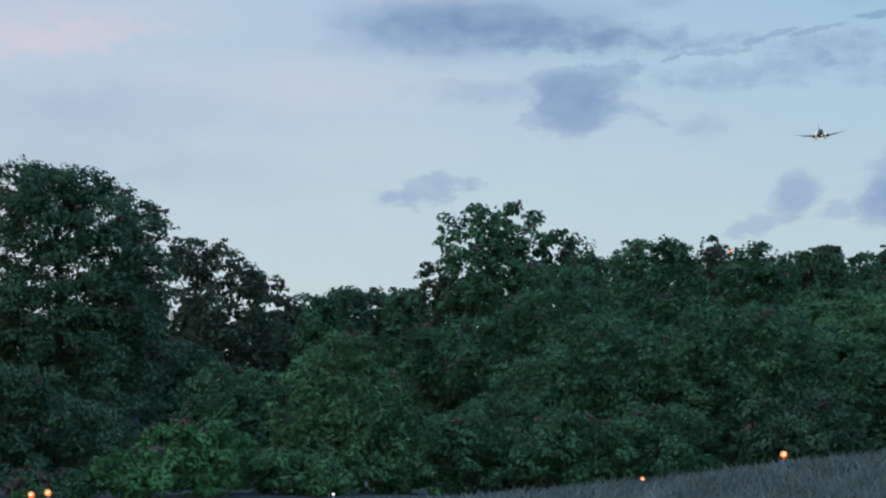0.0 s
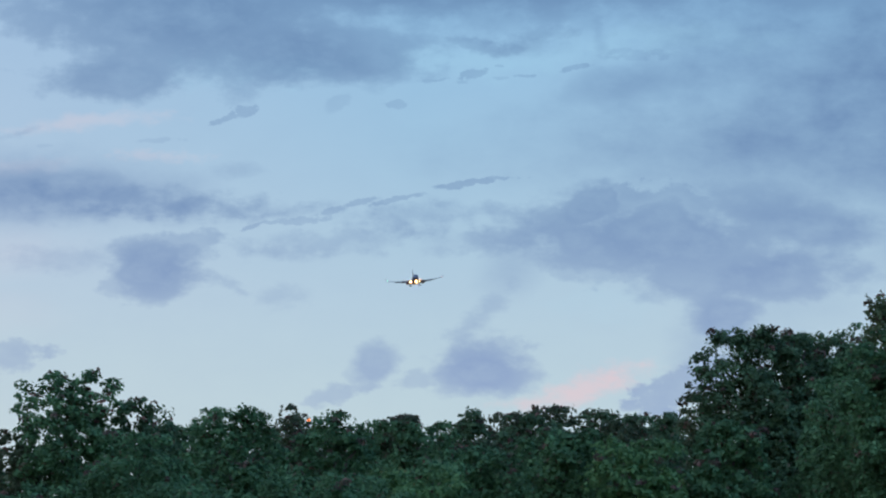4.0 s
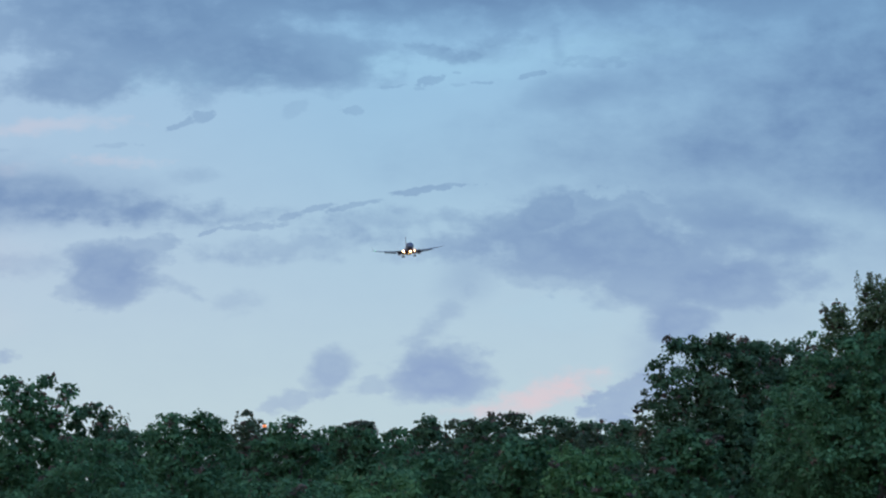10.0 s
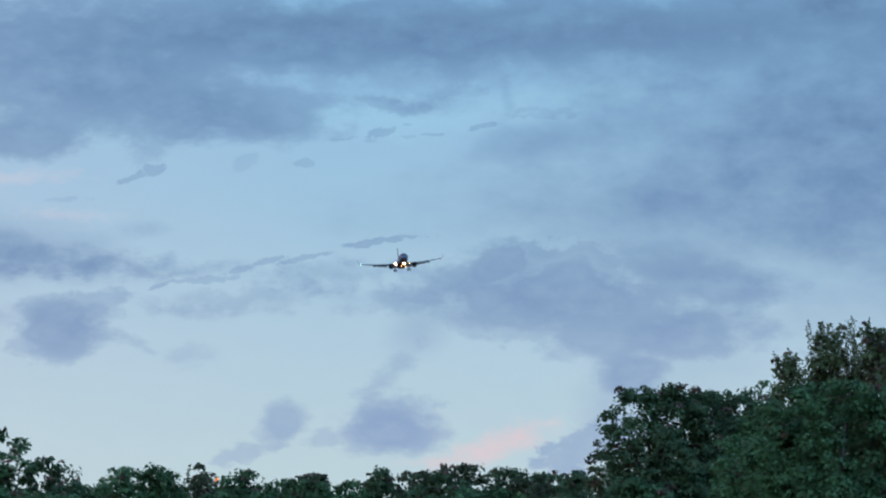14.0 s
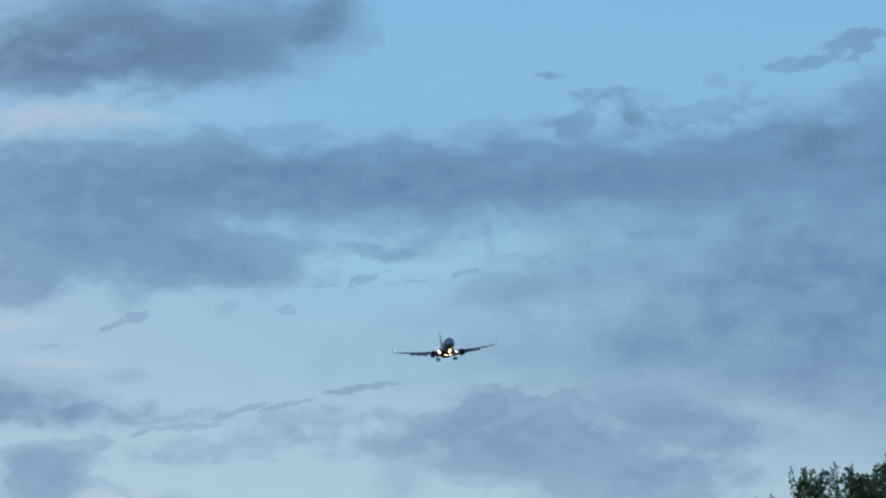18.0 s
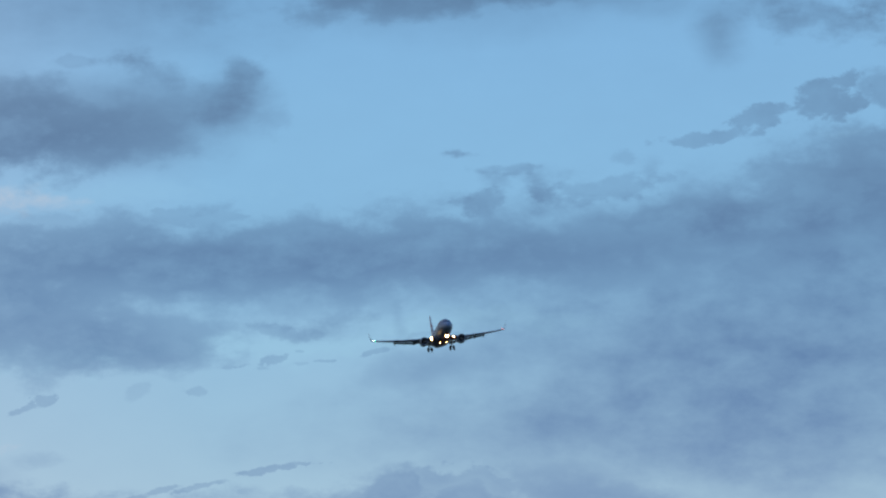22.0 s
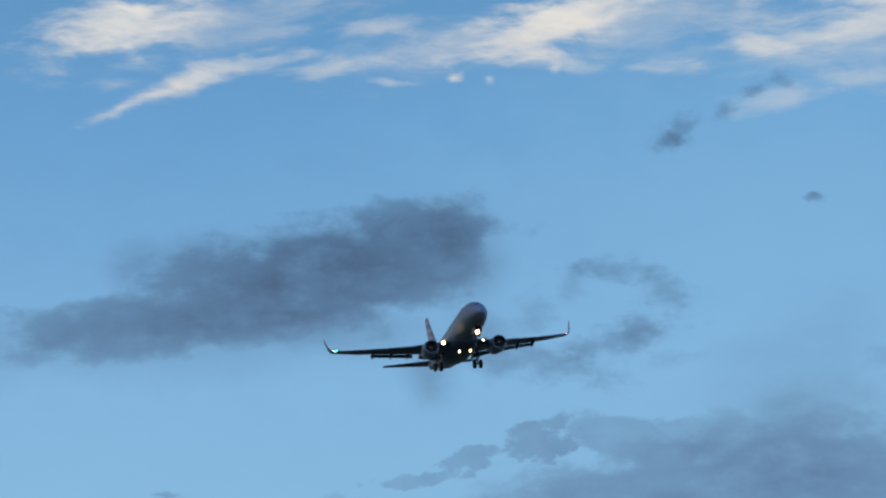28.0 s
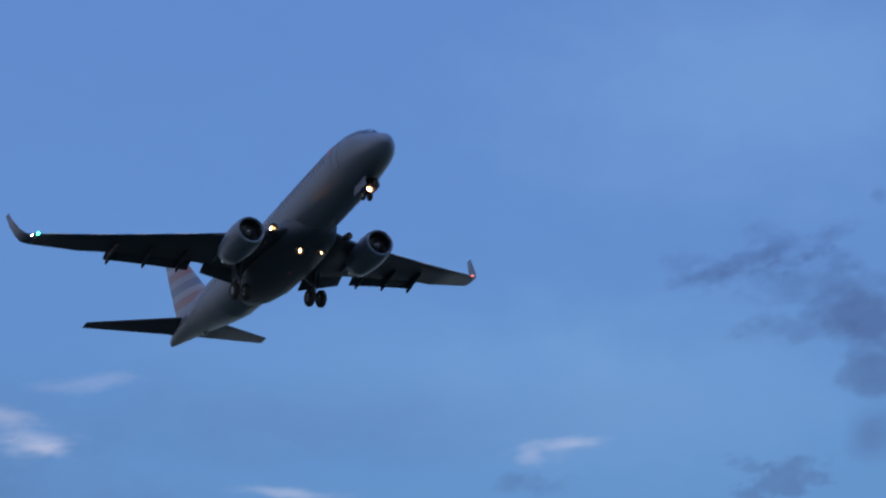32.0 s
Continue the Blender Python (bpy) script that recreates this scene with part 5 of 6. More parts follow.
# doors, cabin windows and the titles along the side
window_mesh = None
for side in (1, -1):
    for s in np.arange(6.2, 31.5, 0.52):
        if window_mesh is None:
            bm = bmesh.new()
            ring = [(0, 0.13 * math.copysign(abs(math.cos(a)) ** 0.6, math.cos(a)), 0.19 * math.copysign(abs(math.sin(a)) ** 0.6, math.sin(a))) for a in np.linspace(0, 2 * math.pi, 12, endpoint=False)]
            loft([ring, [(0.03, 0.9 * y, 0.9 * z) for _, y, z in ring]], True, bm)
            window_mesh = bpy.data.meshes.new("cabin_window")
            bm.to_mesh(window_mesh)
            bm.free()
            window_mesh.materials.append(pane_glass)
        ob = new("cabin_window", window_mesh)
        ob.parent = fuselage
        ob.location = (side * (hull_side(s, 0.42) - 0.012), -s, 0.42)
        ob.rotation_euler = (0, 0, 0 if side > 0 else math.pi)
    for s0, s1, z0, z1 in ((4.3, 5.15, -0.75, 1.15), (31.9, 32.6, -0.45, 1.2)):
        for a, b in (((s0, z0), (s0, z1)), ((s1, z0), (s1, z1)), ((s0, z1), (s1, z1)), ((s0, z0), (s1, z0))):
            pts = [(side * hull_side(a[0] + (b[0] - a[0]) * f, a[1] + (b[1] - a[1]) * f, 0.004), -(a[0] + (b[0] - a[0]) * f), a[1] + (b[1] - a[1]) * f) for f in np.linspace(0, 1, 7)]
            part("door_seam", tube(pts, [0.022] * 7, 5), title_grey, fuselage)

    def decal(s0, s1, z0, z1, mat, name, lean=0.0):
        bm = bmesh.new()
        n = 4
        cols = []
        for lift in (0.006, 0.02):
            cols.append([[bm.verts.new((side * hull_side(s0 + (s1 - s0) * i + lean * j / n, z0 + (z1 - z0) * j / n, lift), -(s0 + (s1 - s0) * i + lean * j / n), z0 + (z1 - z0) * j / n)) for i in (0, 1)] for j in range(n + 1)])
        for g in cols:
            for a, b in zip(g, g[1:]):
                bm.faces.new((a[0], a[1], b[1], b[0]))
        part(name, bm, mat, fuselage, smooth=False)
    s = 6.6
    for wdt, low_, high_ in ((0.8, 0.78, 1.62), (0.62, 0.78, 1.36), (0.6, 0.78, 1.36), (0.48, 0.78, 1.36), (0.3, 0.78, 1.6), (0.6, 0.78, 1.36), (0.62, 0.78, 1.36), (0.6, 0.78, 1.36)):
        for k in (0, 1):
            decal(s + k * wdt * 0.6, s + k * wdt * 0.6 + wdt * 0.28, low_, high_, title_grey, "title_bar", 0.12)
        s += wdt + 0.42
    decal(5.45, 5.75, 0.75, 1.45, mark_red, "emblem_bar", 0.25)
    decal(5.8, 6.05, 0.75, 1.45, mark_blue, "emblem_bar", 0.25)

# wings: distance along span, leading edge, chord, height, thickness
WING = ((1.6, 12.5, 7.6, -1.42, 0.13), (3.2, 13.7, 6.3, -1.28, 0.125), (5.6, 15.1, 4.7, -1.02, 0.115), (9.5, 17.2, 3.45, -0.5, 0.105), (12.2, 18.7, 2.75, -0.08, 0.10), (13.5, 19.4, 2.6, 0.12, 0.10), (16.9, 21.3, 1.62, 0.74, 0.095))
WINGLET = ((16.9, 21.3, 1.62, 0.74, 0.095), (17.35, 21.75, 1.4, 0.98, 0.09), (17.62, 22.2, 1.15, 1.5, 0.085), (17.8, 22.75, 0.9, 2.25, 0.08), (17.95, 23.35, 0.55, 3.2, 0.08))


def wing_at(x):
    cols = list(zip(*WING))
    return tuple(float(np.interp(x, cols[0], c)) for c in cols[1:])


def lens(name, x, y, z, r, mat, parent, stretch=(1, 1, 1)):
    bm = bmesh.new()
    bmesh.ops.create_icosphere(bm, subdivisions=2, radius=r)
    bmesh.ops.scale(bm, vec=stretch, verts=bm.verts)
    ob = part(name, bm, mat, parent)
    ob.location = (x, y, z)
    return ob


def beam_lamp(name, x, y, z, r, parent, glass=warm_lamp, deep=2.5, aim=(0, 0, 0)):
    """A forward lamp: a flat bright glass at the bottom of a short dark cup."""
    ob = lens(name, x, y, z, r, glass, parent, (1, 0.2, 1))
    part("lamp_cup", lathe([(-0.25 * r, 0.3 * r), (-0.22 * r, 1.06 * r), (deep * r, 1.14 * r), (deep * r, 1.04 * r), (-0.1 * r, 1.0 * r)], sides=20), dark_metal, ob)
    ob.rotation_euler = aim


for side in (1, -1):
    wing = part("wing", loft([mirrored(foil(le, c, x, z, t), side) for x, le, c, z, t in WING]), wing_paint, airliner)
    rings = []
    for i, (x, le, c, z, t) in enumerate(WINGLET):
        ring = foil(le, c, x, z, t)
        tilt = radians((0, 38, 62, 74, 80)[i])
        rings.append(mirrored([(x - (p[2] - z) * math.sin(tilt), p[1], z + (p[2] - z) * math.cos(tilt)) for p in ring], side))
    part("winglet", loft(rings), paint, wing)
    # flaps let down behind the trailing edge, in two slotted rows
    for x0, x1 in ((2.3, 5.3), (6.2, 11.9)):
        for row, (back, dropz, part_c, angle) in enumerate(((-0.42, -0.16, 0.14, 20), (0.16, -0.34, 0.05, 30))):
            rings = []
            for x in (x0, (x0 + x1) / 2, x1):
                le, c, z, t = wing_at(x)
                k = c / 5.0 if c > 4 else 0.8
                rings.append(mirrored(foil(le + c + back * k, c * part_c + 0.12, x, z + dropz * k, 0.12, droop=radians(angle)), side))
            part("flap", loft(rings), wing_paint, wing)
    # slats drooped ahead of the leading edge
    for x0, x1 in ((6.2, 8.5), (8.6, 11.0), (11.1, 13.6), (13.7, 16.2)):
        rings = []
        for x in (x0, x1):
            le, c, z, t = wing_at(x)
            rings.append(mirrored(foil(le - 0.30, 0.52, x, z - 0.10, 0.16, droop=radians(-22)), side))
        part("slat", loft(rings), bare, wing)
    for x in (6.9, 9.2, 11.6):
        le, c, z, t = wing_at(x)
        te = le + c
        canoe = []
        for f, r in ((-2.0, 0.03), (-1.6, 0.1), (-1.0, 0.15), (-0.2, 0.16), (0.3, 0.13), (0.6, 0.08), (0.75, 0.02)):
            drop = 0.22 + max(0, f + 0.3) * 0.32
            canoe.append([(side * (x + r * math.cos(a)), -(te + f), z - drop + 1.5 * r * math.sin(a)) for a in np.linspace(0, 2 * math.pi, 10, endpoint=False)])
        part("flap_fairing", loft(canoe), wing_paint, wing)
    lens("navigation_lamp", side * 16.72, -21.18, 0.74, 0.14 if side > 0 else 0.1, green_lamp if side > 0 else red_lamp, wing, (1, 1.3, 0.8))
    lens("strobe_lamp", side * 17.0, -21.55, 0.76, 0.075 if side > 0 else 0.035, cool_lamp, wing, (1, 1.3, 0.8))
    beam_lamp("landing_lamp", side * 2.75, -13.5, -1.34, 0.26 if side > 0 else 0.22, wing, warm_lamp, 3.3, (-0.08, 0, -0.18 * side))
    beam_lamp("retractable_lamp", side * 0.78, -13.5, -2.6, 0.17, airliner, soft_lamp, 3.2, (-0.4, 0, -0.06 * side))

    # engine: cowl, bright lip, fan, spinner, core nozzle and pylon
    ex, es, ez = side * 4.83, 12.15, -2.02
    engine = thing("engine", "", "", (ex, -es, ez))
    engine.parent = airliner
    cowl = part("cowl", lathe([(-0.95, 0.80), (-0.5, 0.80), (-0.2, 0.84), (0.02, 0.94), (-0.1, 1.03), (-0.5, 1.10), (-1.2, 1.15), (-2.2, 1.12), (-3.2, 1.0), (-3.9, 0.88), (-3.85, 0.8), (-3.0, 0.8)], sides=40, squash=0.97), paint, engine)
    part("intake_lip", lathe([(-0.12, 0.845), (0.0, 0.87), (0.05, 0.94), (0.0, 1.0), (-0.14, 1.05)], sides=40, squash=0.97), paint, engine)
    # duct and fan disc are coloured black for the shade inside the intake
    part("intake_duct", lathe([(-0.95, 0.785), (-0.5, 0.785), (-0.22, 0.82), (-0.13, 0.838)], sides=40, squash=0.97), black, engine)
    part("fan", lathe([(-0.85, 0.80), (-0.8, 0.5), (-0.76, 0.24), (-0.74, 0.02)], sides=32, caps=True), black, engine)
    for a in np.linspace(0, 2 * math.pi, 18, endpoint=False):
        ca, sa = math.cos(a), math.sin(a)
        bm = bmesh.new()
        pts = [(0.24 * ca - 0.03 * sa, -0.70, 0.24 * sa + 0.03 * ca), (0.24 * ca + 0.05 * sa, -0.76, 0.24 * sa - 0.05 * ca), (0.78 * ca + 0.10 * sa, -0.78, 0.78 * sa - 0.10 * ca), (0.78 * ca - 0.08 * sa, -0.68, 0.78 * sa + 0.08 * ca)]
        loft([pts, [(x, y - 0.02, z) for x, y, z in pts]], True, bm)
        part("fan_blade", bm, dark_metal, engine, smooth=False)
    part("spinner", lathe([(-0.72, 0.25), (-0.5, 0.2), (-0.3, 0.1), (-0.22, 0.01)], caps=True), gear_metal, engine)
    part("core_nozzle", lathe([(-3.2, 0.74), (-3.9, 0.62), (-4.5, 0.48), (-4.5, 0.42), (-4.0, 0.3), (-4.9, 0.22), (-5.3, 0.02)], caps=False), bare, engine)
    rings = []
    for s, zb, zt, w in ((-1.0, 1.05, 1.16, 0.08), (-2.2, 0.9, 1.22, 0.2), (-3.6, 0.7, 1.1, 0.22), (-5.2, 0.55, 0.95, 0.2), (-6.6, 0.7, 0.9, 0.06)):
        rings.append([(-w, s, zb), (w, s, zb), (w, s, zt), (-w, s, zt)])
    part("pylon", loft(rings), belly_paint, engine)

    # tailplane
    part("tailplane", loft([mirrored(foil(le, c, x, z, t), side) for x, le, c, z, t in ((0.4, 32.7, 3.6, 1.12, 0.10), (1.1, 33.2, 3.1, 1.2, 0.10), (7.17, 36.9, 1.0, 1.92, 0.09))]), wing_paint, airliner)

    # main gear: leg, brace, axle, door, two wheels
    gx = side * 2.86
    gear = thing("main_gear", "", "", (gx, -19.1, -1.3))
    gear.parent = airliner
    part("leg", tube([(0, 0, 0.2), (0, 0, -1.0), (0, 0, -2.05)], [0.15, 0.14, 0.09], 10), gear_metal, gear)
    part("side_brace", tube([(-side * 1.3, 0, 0.0), (0, 0, -1.15)], [0.07, 0.07], 8), gear_metal, gear)
    part("drag_brace", tube([(0, 0.9, 0.0), (0, 0, -1.1)], [0.05, 0.05], 8), gear_metal, gear)
    part("axle", tube([(-0.5, 0, -2.0), (0.5, 0, -2.0)], [0.08, 0.08], 8), gear_metal, gear)
    for wx in (-0.44, 0.44):
        wheel = part("tyre", lathe([(wx - 0.2, 0.30), (wx - 0.22, 0.5), (wx - 0.14, 0.61), (wx, 0.63), (wx + 0.14, 0.61), (wx + 0.22, 0.5), (wx + 0.2, 0.30)], "x", 24), rubber, gear)
        wheel.location = (0, 0, -2.0)
        rim = part("rim", lathe([(wx - 0.17, 0.02), (wx - 0.14, 0.2), (wx - 0.18, 0.3), (wx + 0.18, 0.3), (wx + 0.14, 0.2), (wx + 0.17, 0.02)], "x", 20, caps=True), gear_metal, wheel)
    rings = [[(side * 0.28, -0.4, z), (side * 0.33, -0.4, z), (side * 0.33, 0.45, z), (side * 0.28, 0.45, z)] for z in (0.1, -0.5, -1.15)]
    part("leg_door", loft(rings), paint, gear, smooth=False)

# nose gear with its taxi lamp and open doors
nose_gear = thing("nose_gear", "", "", (0, -4.05, -1.7))
nose_gear.parent = airliner
part("leg", tube([(0, -0.1, 0.2), (0, 0, -0.6), (0, 0.08, -1.25)], [0.1, 0.09, 0.06], 10), gear_metal, nose_gear)
part("drag_brace", tube([(0, 0.8, 0.1), (0, 0.03, -0.55)], [0.05, 0.05], 8), gear_metal, nose_gear)
part("axle", tube([(-0.32, 0.08, -1.22), (0.32, 0.08, -1.22)], [0.05, 0.05], 8), gear_metal, nose_gear)
for wx in (-0.24, 0.24):
    wheel = part("tyre", lathe([(wx - 0.1, 0.18), (wx - 0.1, 0.28), (wx - 0.06, 0.34), (wx + 0.06, 0.34), (wx + 0.1, 0.28), (wx + 0.1, 0.18)], "x", 20), rubber, nose_gear)
    wheel.location = (0, 0.08, -1.22)
    part("rim", lathe([(wx - 0.08, 0.02), (wx - 0.09, 0.18), (wx + 0.09, 0.18), (wx + 0.08, 0.02)], "x", 16, caps=True), gear_metal, wheel)
for side in (1, -1):
    rings = [[(side * 0.42, y, -0.25), (side * 0.46, y, -0.25), (side * 0.56, y, -0.95), (side * 0.52, y, -0.95)] for y in (-0.7, 0.2, 1.1)]
    part("gear_door", loft(rings), paint, nose_gear, smooth=False)
# black slab that stands in for the shade of the open well
rings = [[(-0.4, y, -0.34), (0.4, y, -0.34), (0.4, y, -0.30), (-0.4, y, -0.30)] for y in (-0.6, 0.3, 1.0)]
part("well_shade_slab", loft(rings), black, nose_gear, smooth=False)
beam_lamp("taxi_lamp", 0, 0.24, -0.95, 0.24, nose_gear, warm_lamp, 2.6, (-0.12, 0, 0))

# fin and rudder
fin = part("fin", loft([foil(le, c, 0, z, t, upright=True) for le, c, z, t in ((26.0, 10.6, 1.85, 0.02), (29.4, 7.2, 2.25, 0.05), (31.2, 5.7, 2.9, 0.085), (33.6, 4.0, 5.6, 0.085), (35.9, 2.3, 8.3, 0.08), (36.3, 1.8, 8.55, 0.06))]), livery, airliner)
part("tail_cone_outlet", lathe([(-38.0, 0.15), (-38.12, 0.13), (-38.1, 0.02)], caps=False), black, airliner).location = (0, 0, 1.21)
part("antenna", loft([[(x, -y, z) for x, y, z in ((-0.02, 9.0, -2.0), (0.02, 9.0, -2.0), (0.02, 9.4, -2.0), (-0.02, 9.4, -2.0))], [(x, -y, z) for x, y, z in ((-0.01, 9.25, -2.35), (0.01, 9.25, -2.35), (0.01, 9.42, -2.35), (-0.01, 9.42, -2.35))]]), paint, airliner, smooth=False)
part("tail_skid", tube([(0, -31.5, -0.55), (0, -31.8, -0.75), (0, -32.4, -0.55)], [0.06, 0.09, 0.05], 6), gear_metal, airliner)
lens("beacon_lamp", 0, -17.0, -2.56, 0.1, mark_red, airliner)

# ---------------------------------------------------------------- bird

plumage = material("dark_plumage", (0.17, 0.07, 0.06), 0.8, 0, 0.4, 30)
under_plumage = material("brown_wing_plumage", (0.3, 0.075, 0.075), 0.8, 0, 0.4, 30)
bird = thing("bird", "dark brown long-winged bird flapping across the sky", "bird")
bird.scale = (1.18, 1.18, 1.18)
part("body", lathe([(0.15, 0.004), (0.135, 0.018), (0.11, 0.026), (0.08, 0.024), (0.05, 0.032), (0.0, 0.038), (-0.06, 0.028), (-0.11, 0.012), (-0.12, 0.004)], sides=14, caps=True), plumage, bird)
part("beak", lathe([(0.145, 0.008), (0.165, 0.004), (0.175, 0.001)], sides=8, caps=True), dark_metal, bird)
part("tail", loft([[(-0.018, -0.09, 0.004), (0.018, -0.09, 0.004), (0.018, -0.09, -0.004), (-0.018, -0.09, -0.004)], [(-0.034, -0.16, 0.003), (0.034, -0.16, 0.003), (0.034, -0.16, -0.003), (-0.034, -0.16, -0.003)], [(-0.036, -0.215, 0.002), (0.036, -0.215, 0.002), (0.036, -0.215, -0.002), (-0.036, -0.215, -0.002)]]), plumage, bird)
wings = []
for side in (1, -1):
    inner = part("wing", loft([mirrored(foil(-f, c, x, 0, 0.09), side) for x, f, c in ((0.0, 0.04, 0.085), (0.06, 0.058, 0.088), (0.13, 0.07, 0.078))]), under_plumage, bird)
    inner.location = (side * 0.02, 0, 0.015)
    outer = part("wing_tip", loft([mirrored(foil(-f, c, x, 0, 0.07), side) for x, f, c in ((0.0, 0.07, 0.078), (0.08, 0.05, 0.06), (0.16, 0.012, 0.04), (0.23, -0.03, 0.01))]), under_plumage, inner)
    outer.location = (side * 0.128, 0, 0)
    wings.append((side, inner, outer))

ATTITUDE = (0.64, 5.53, 176.22)


def motions():
    """The airliner comes down its approach; the bird beats its way across below it."""
    walk(airliner, [
    (0, pose(256.74, 2519.75, 244.58, *ATTITUDE)),
    (0.5, pose(253.87, 2482.90, 242.60, *ATTITUDE)),
    (1, pose(252.13, 2446.02, 241.24, *ATTITUDE)),
    (1.5, pose(249.73, 2409.20, 238.91, *ATTITUDE)),
    (2, pose(247.00, 2372.33, 237.70, *ATTITUDE)),
    (2.5, pose(244.47, 2335.41, 236.80, *ATTITUDE)),
    (3, pose(242.87, 2298.59, 234.09, *ATTITUDE)),
    (3.5, pose(239.58, 2261.76, 232.72, *ATTITUDE)),
    (5.5, pose(229.62, 2114.44, 223.92, *ATTITUDE)),
    (6, pose(227.26, 2077.63, 221.47, *ATTITUDE)),
    (6.5, pose(224.70, 2040.86, 219.23, *ATTITUDE)),
    (7, pose(222.24, 2004.03, 217.47, *ATTITUDE)),
    (7.5, pose(219.70, 1967.23, 215.45, *ATTITUDE)),
    (8, pose(217.64, 1930.39, 213.43, *ATTITUDE)),
    (8.5, pose(214.99, 1893.61, 211.40, *ATTITUDE)),
    (9, pose(212.58, 1856.81, 209.24, *ATTITUDE)),
    (9.5, pose(210.18, 1820.08, 207.12, *ATTITUDE)),
    (10, pose(208.07, 1783.32, 204.89, *ATTITUDE)),
    (10.5, pose(205.42, 1746.63, 202.72, *ATTITUDE)),
    (11, pose(203.42, 1709.84, 200.67, *ATTITUDE)),
    (11.5, pose(201.44, 1673.01, 198.95, *ATTITUDE)),
    (12, pose(198.92, 1636.31, 196.68, *ATTITUDE)),
    (12.5, pose(196.77, 1599.52, 194.84, *ATTITUDE)),
    (13, pose(195.14, 1562.64, 193.10, *ATTITUDE)),
    (13.5, pose(192.90, 1525.95, 191.01, *ATTITUDE)),
    (14, pose(191.14, 1489.21, 188.74, *ATTITUDE)),
    (14.5, pose(189.39, 1452.43, 186.84, *ATTITUDE)),
    (16.5, pose(181.46, 1305.36, 179.55, *ATTITUDE)),
    (17, pose(179.00, 1268.71, 177.39, *ATTITUDE)),
    (17.5, pose(177.12, 1231.97, 175.23, *ATTITUDE)),
    (18, pose(174.57, 1195.36, 172.94, *ATTITUDE)),
    (18.5, pose(172.36, 1158.71, 170.62, *ATTITUDE)),
    (19, pose(170.06, 1122.04, 168.44, *ATTITUDE)),
    (19.5, pose(167.52, 1085.54, 166.01, *ATTITUDE)),
    (20, pose(164.86, 1049.03, 163.85, *ATTITUDE)),
    (20.5, pose(162.56, 1012.44, 161.76, *ATTITUDE)),
    (21, pose(159.48, 975.94, 159.96, *ATTITUDE)),
    (21.5, pose(156.45, 939.43, 158.06, *ATTITUDE)),
    (22, pose(153.98, 902.85, 156.13, *ATTITUDE)),
    (22.5, pose(151.47, 866.26, 154.24, *ATTITUDE)),
    (23, pose(149.36, 829.61, 152.31, *ATTITUDE)),
    (23.5, pose(147.05, 793.28, 150.14, *ATTITUDE)),
    (24, pose(145.12, 756.88, 147.97, *ATTITUDE)),
    (24.5, pose(142.81, 720.55, 145.85, *ATTITUDE)),
    (26.5, pose(132.50, 576.25, 137.91, *ATTITUDE)),
    (27, pose(130.63, 540.36, 135.96, *ATTITUDE)),
    (27.5, pose(127.88, 504.62, 134.19, *ATTITUDE)),
    (28, pose(125.08, 468.97, 132.15, *ATTITUDE)),
    (28.5, pose(122.29, 433.53, 130.11, *ATTITUDE)),
    (29, pose(119.35, 398.08, 128.20, *ATTITUDE)),
    (29.5, pose(116.38, 362.64, 126.29, *ATTITUDE)),
    (30, pose(113.35, 327.24, 124.34, *ATTITUDE)),
    (30.5, pose(110.57, 292.11, 122.53, *ATTITUDE)),
    (31, pose(107.82, 256.99, 120.68, *ATTITUDE)),
    (31.5, pose(105.17, 222.02, 119.23, *ATTITUDE)),
    (32, pose(102.85, 186.89, 117.76, *ATTITUDE)),
    ])
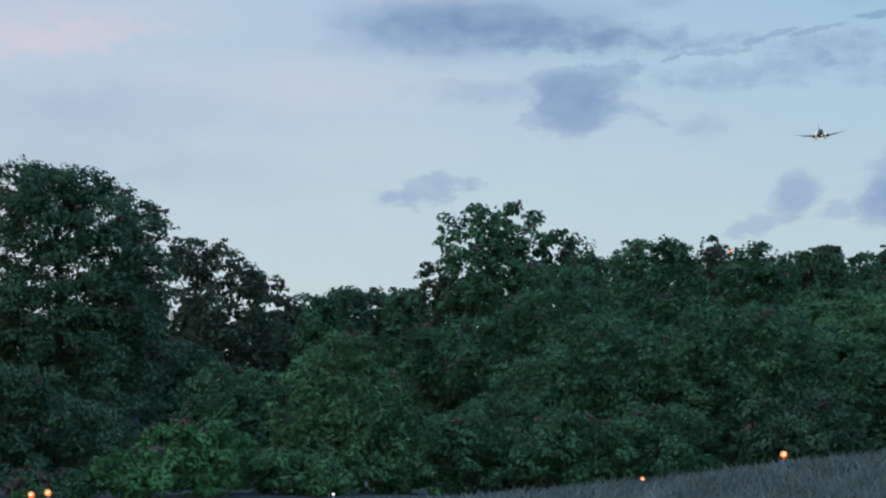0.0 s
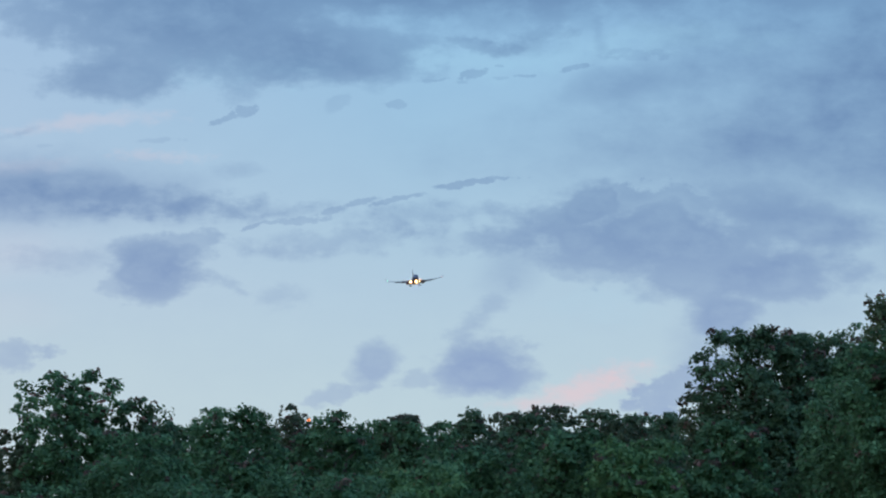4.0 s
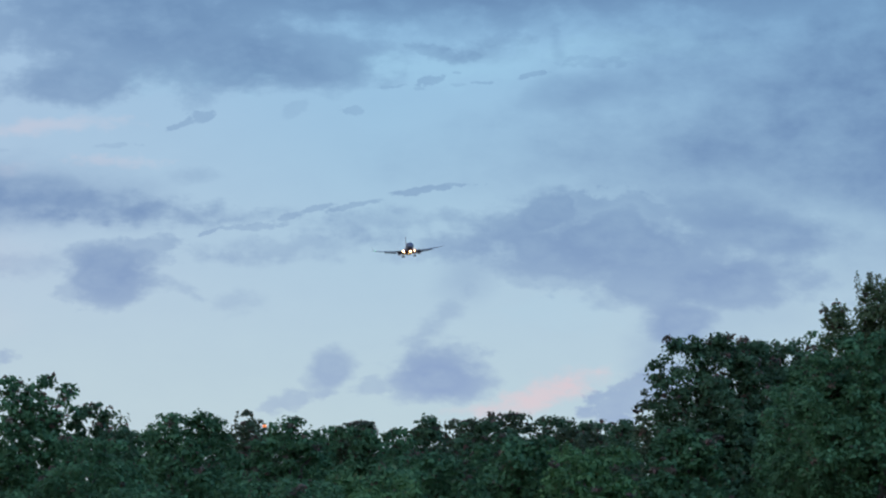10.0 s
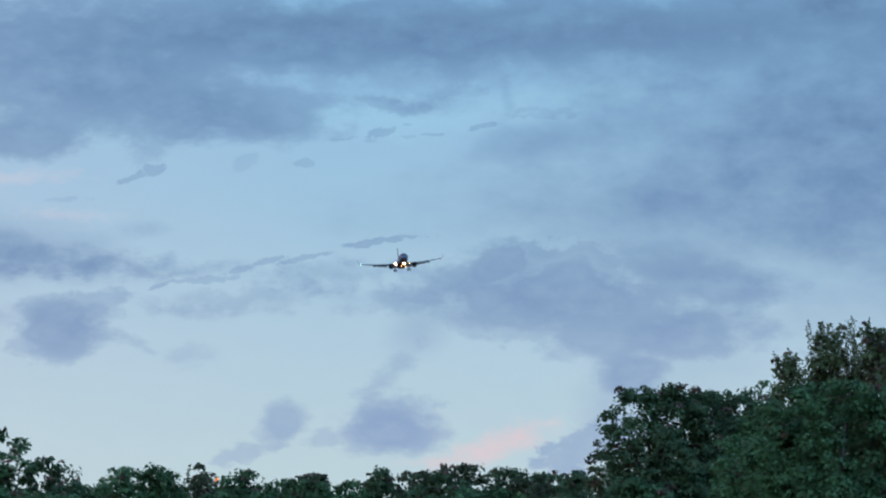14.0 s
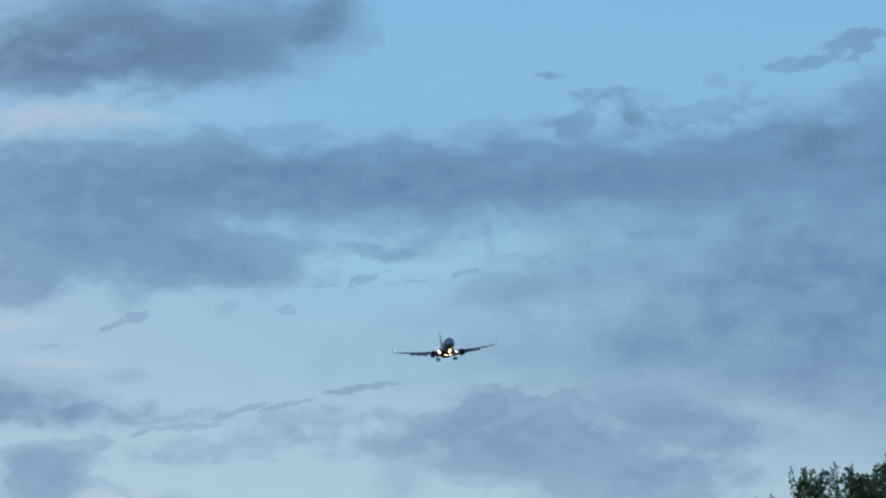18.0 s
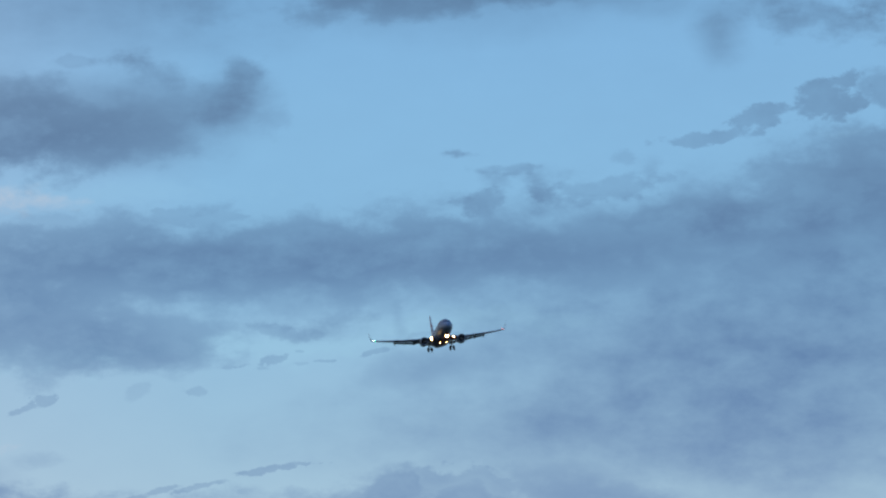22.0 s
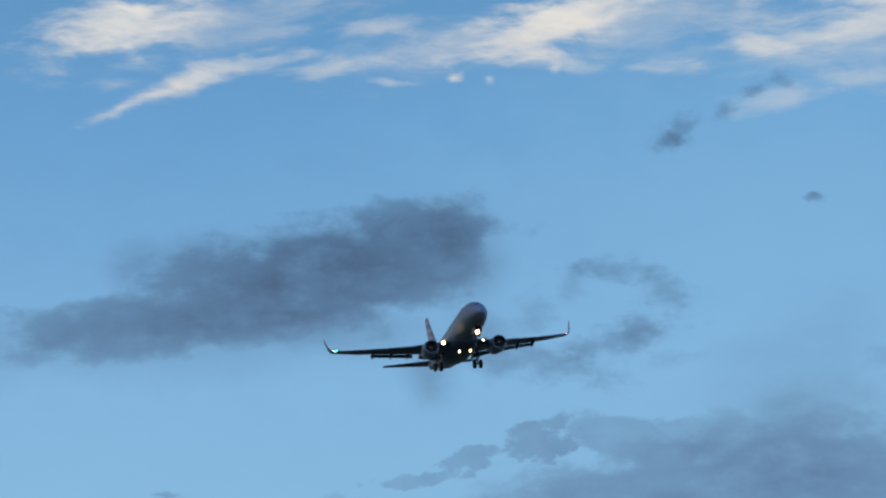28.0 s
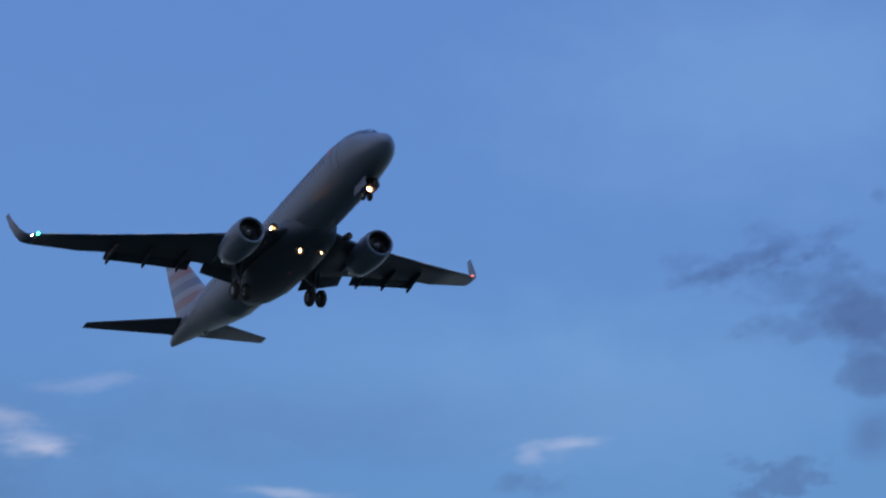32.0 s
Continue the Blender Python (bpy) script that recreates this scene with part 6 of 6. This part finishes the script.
    # bird: seconds, place; it comes out of the wood and passes to the west of the lens
    walk(bird, [
        (0, pose(28.97, 74.53, 4.20, 14, 0, 162)),
        (18, pose(15.37, 61.53, 2.82, 14, 0, 162)),
        (19, pose(7.37, 47.53, 6.02, 14, 0, 162)),
        (19.1, pose(7.03, 46.52, 6.13, 14, 0, 162)),
        (19.2, pose(6.69, 45.51, 6.23, 14, 3, 162)),
        (19.3, pose(6.36, 44.50, 6.30, 14, 6, 162)),
        (19.4, pose(6.03, 43.48, 6.37, 14, 8, 162)),
        (19.5, pose(5.72, 42.47, 6.39, 14, 11, 162)),
        (19.6, pose(5.43, 41.45, 6.46, 14, 14, 162)),
        (19.7, pose(5.08, 40.43, 6.53, 14, 16, 162)),
        (19.8, pose(4.73, 39.42, 6.59, 14, 19, 162)),
        (19.9, pose(4.37, 38.40, 6.62, 14, 22, 162)),
        (20, pose(3.99, 37.39, 6.64, 14, 25, 162)),
        (20.1, pose(3.59, 36.37, 6.66, 14, 27, 162)),
        (20.2, pose(3.20, 35.36, 6.66, 14, 30, 162)),
        (20.3, pose(2.75, 34.34, 6.64, 14, 33, 162)),
        (20.4, pose(2.29, 33.32, 6.59, 14, 33, 162)),
        (20.5, pose(1.83, 32.30, 6.53, 14, 33, 162)),
        (20.6, pose(1.32, 31.27, 6.52, 14, 33, 162)),
        (21.5, pose(-2.69, 22.10, 6.35, 14, 33, 162)),
        (32, pose(-16.50, -9.50, 5.76, 14, 33, 162)),
    ])
    for side, inner, outer in wings:
        beat, fold = [(0, pose(side * 0.02, 0, 0.015))], [(0, pose(side * 0.128, 0, 0))]
        for k in range(26):
            t = 18.6 + 0.1 * k
            phase = (k + 2) % 3
            lift = (0, 4, 46)[phase]
            tip = (-6, -46, -8)[phase]
            beat.append((t, pose(side * 0.02, 0, 0.015, 0, -side * lift, 0)))
            fold.append((t, pose(side * 0.128, 0, 0, 0, -side * tip, 0)))
        beat.append((32, pose(side * 0.02, 0, 0.015)))
        fold.append((32, pose(side * 0.128, 0, 0)))
        walk(inner, beat)
        walk(outer, fold)


motions()
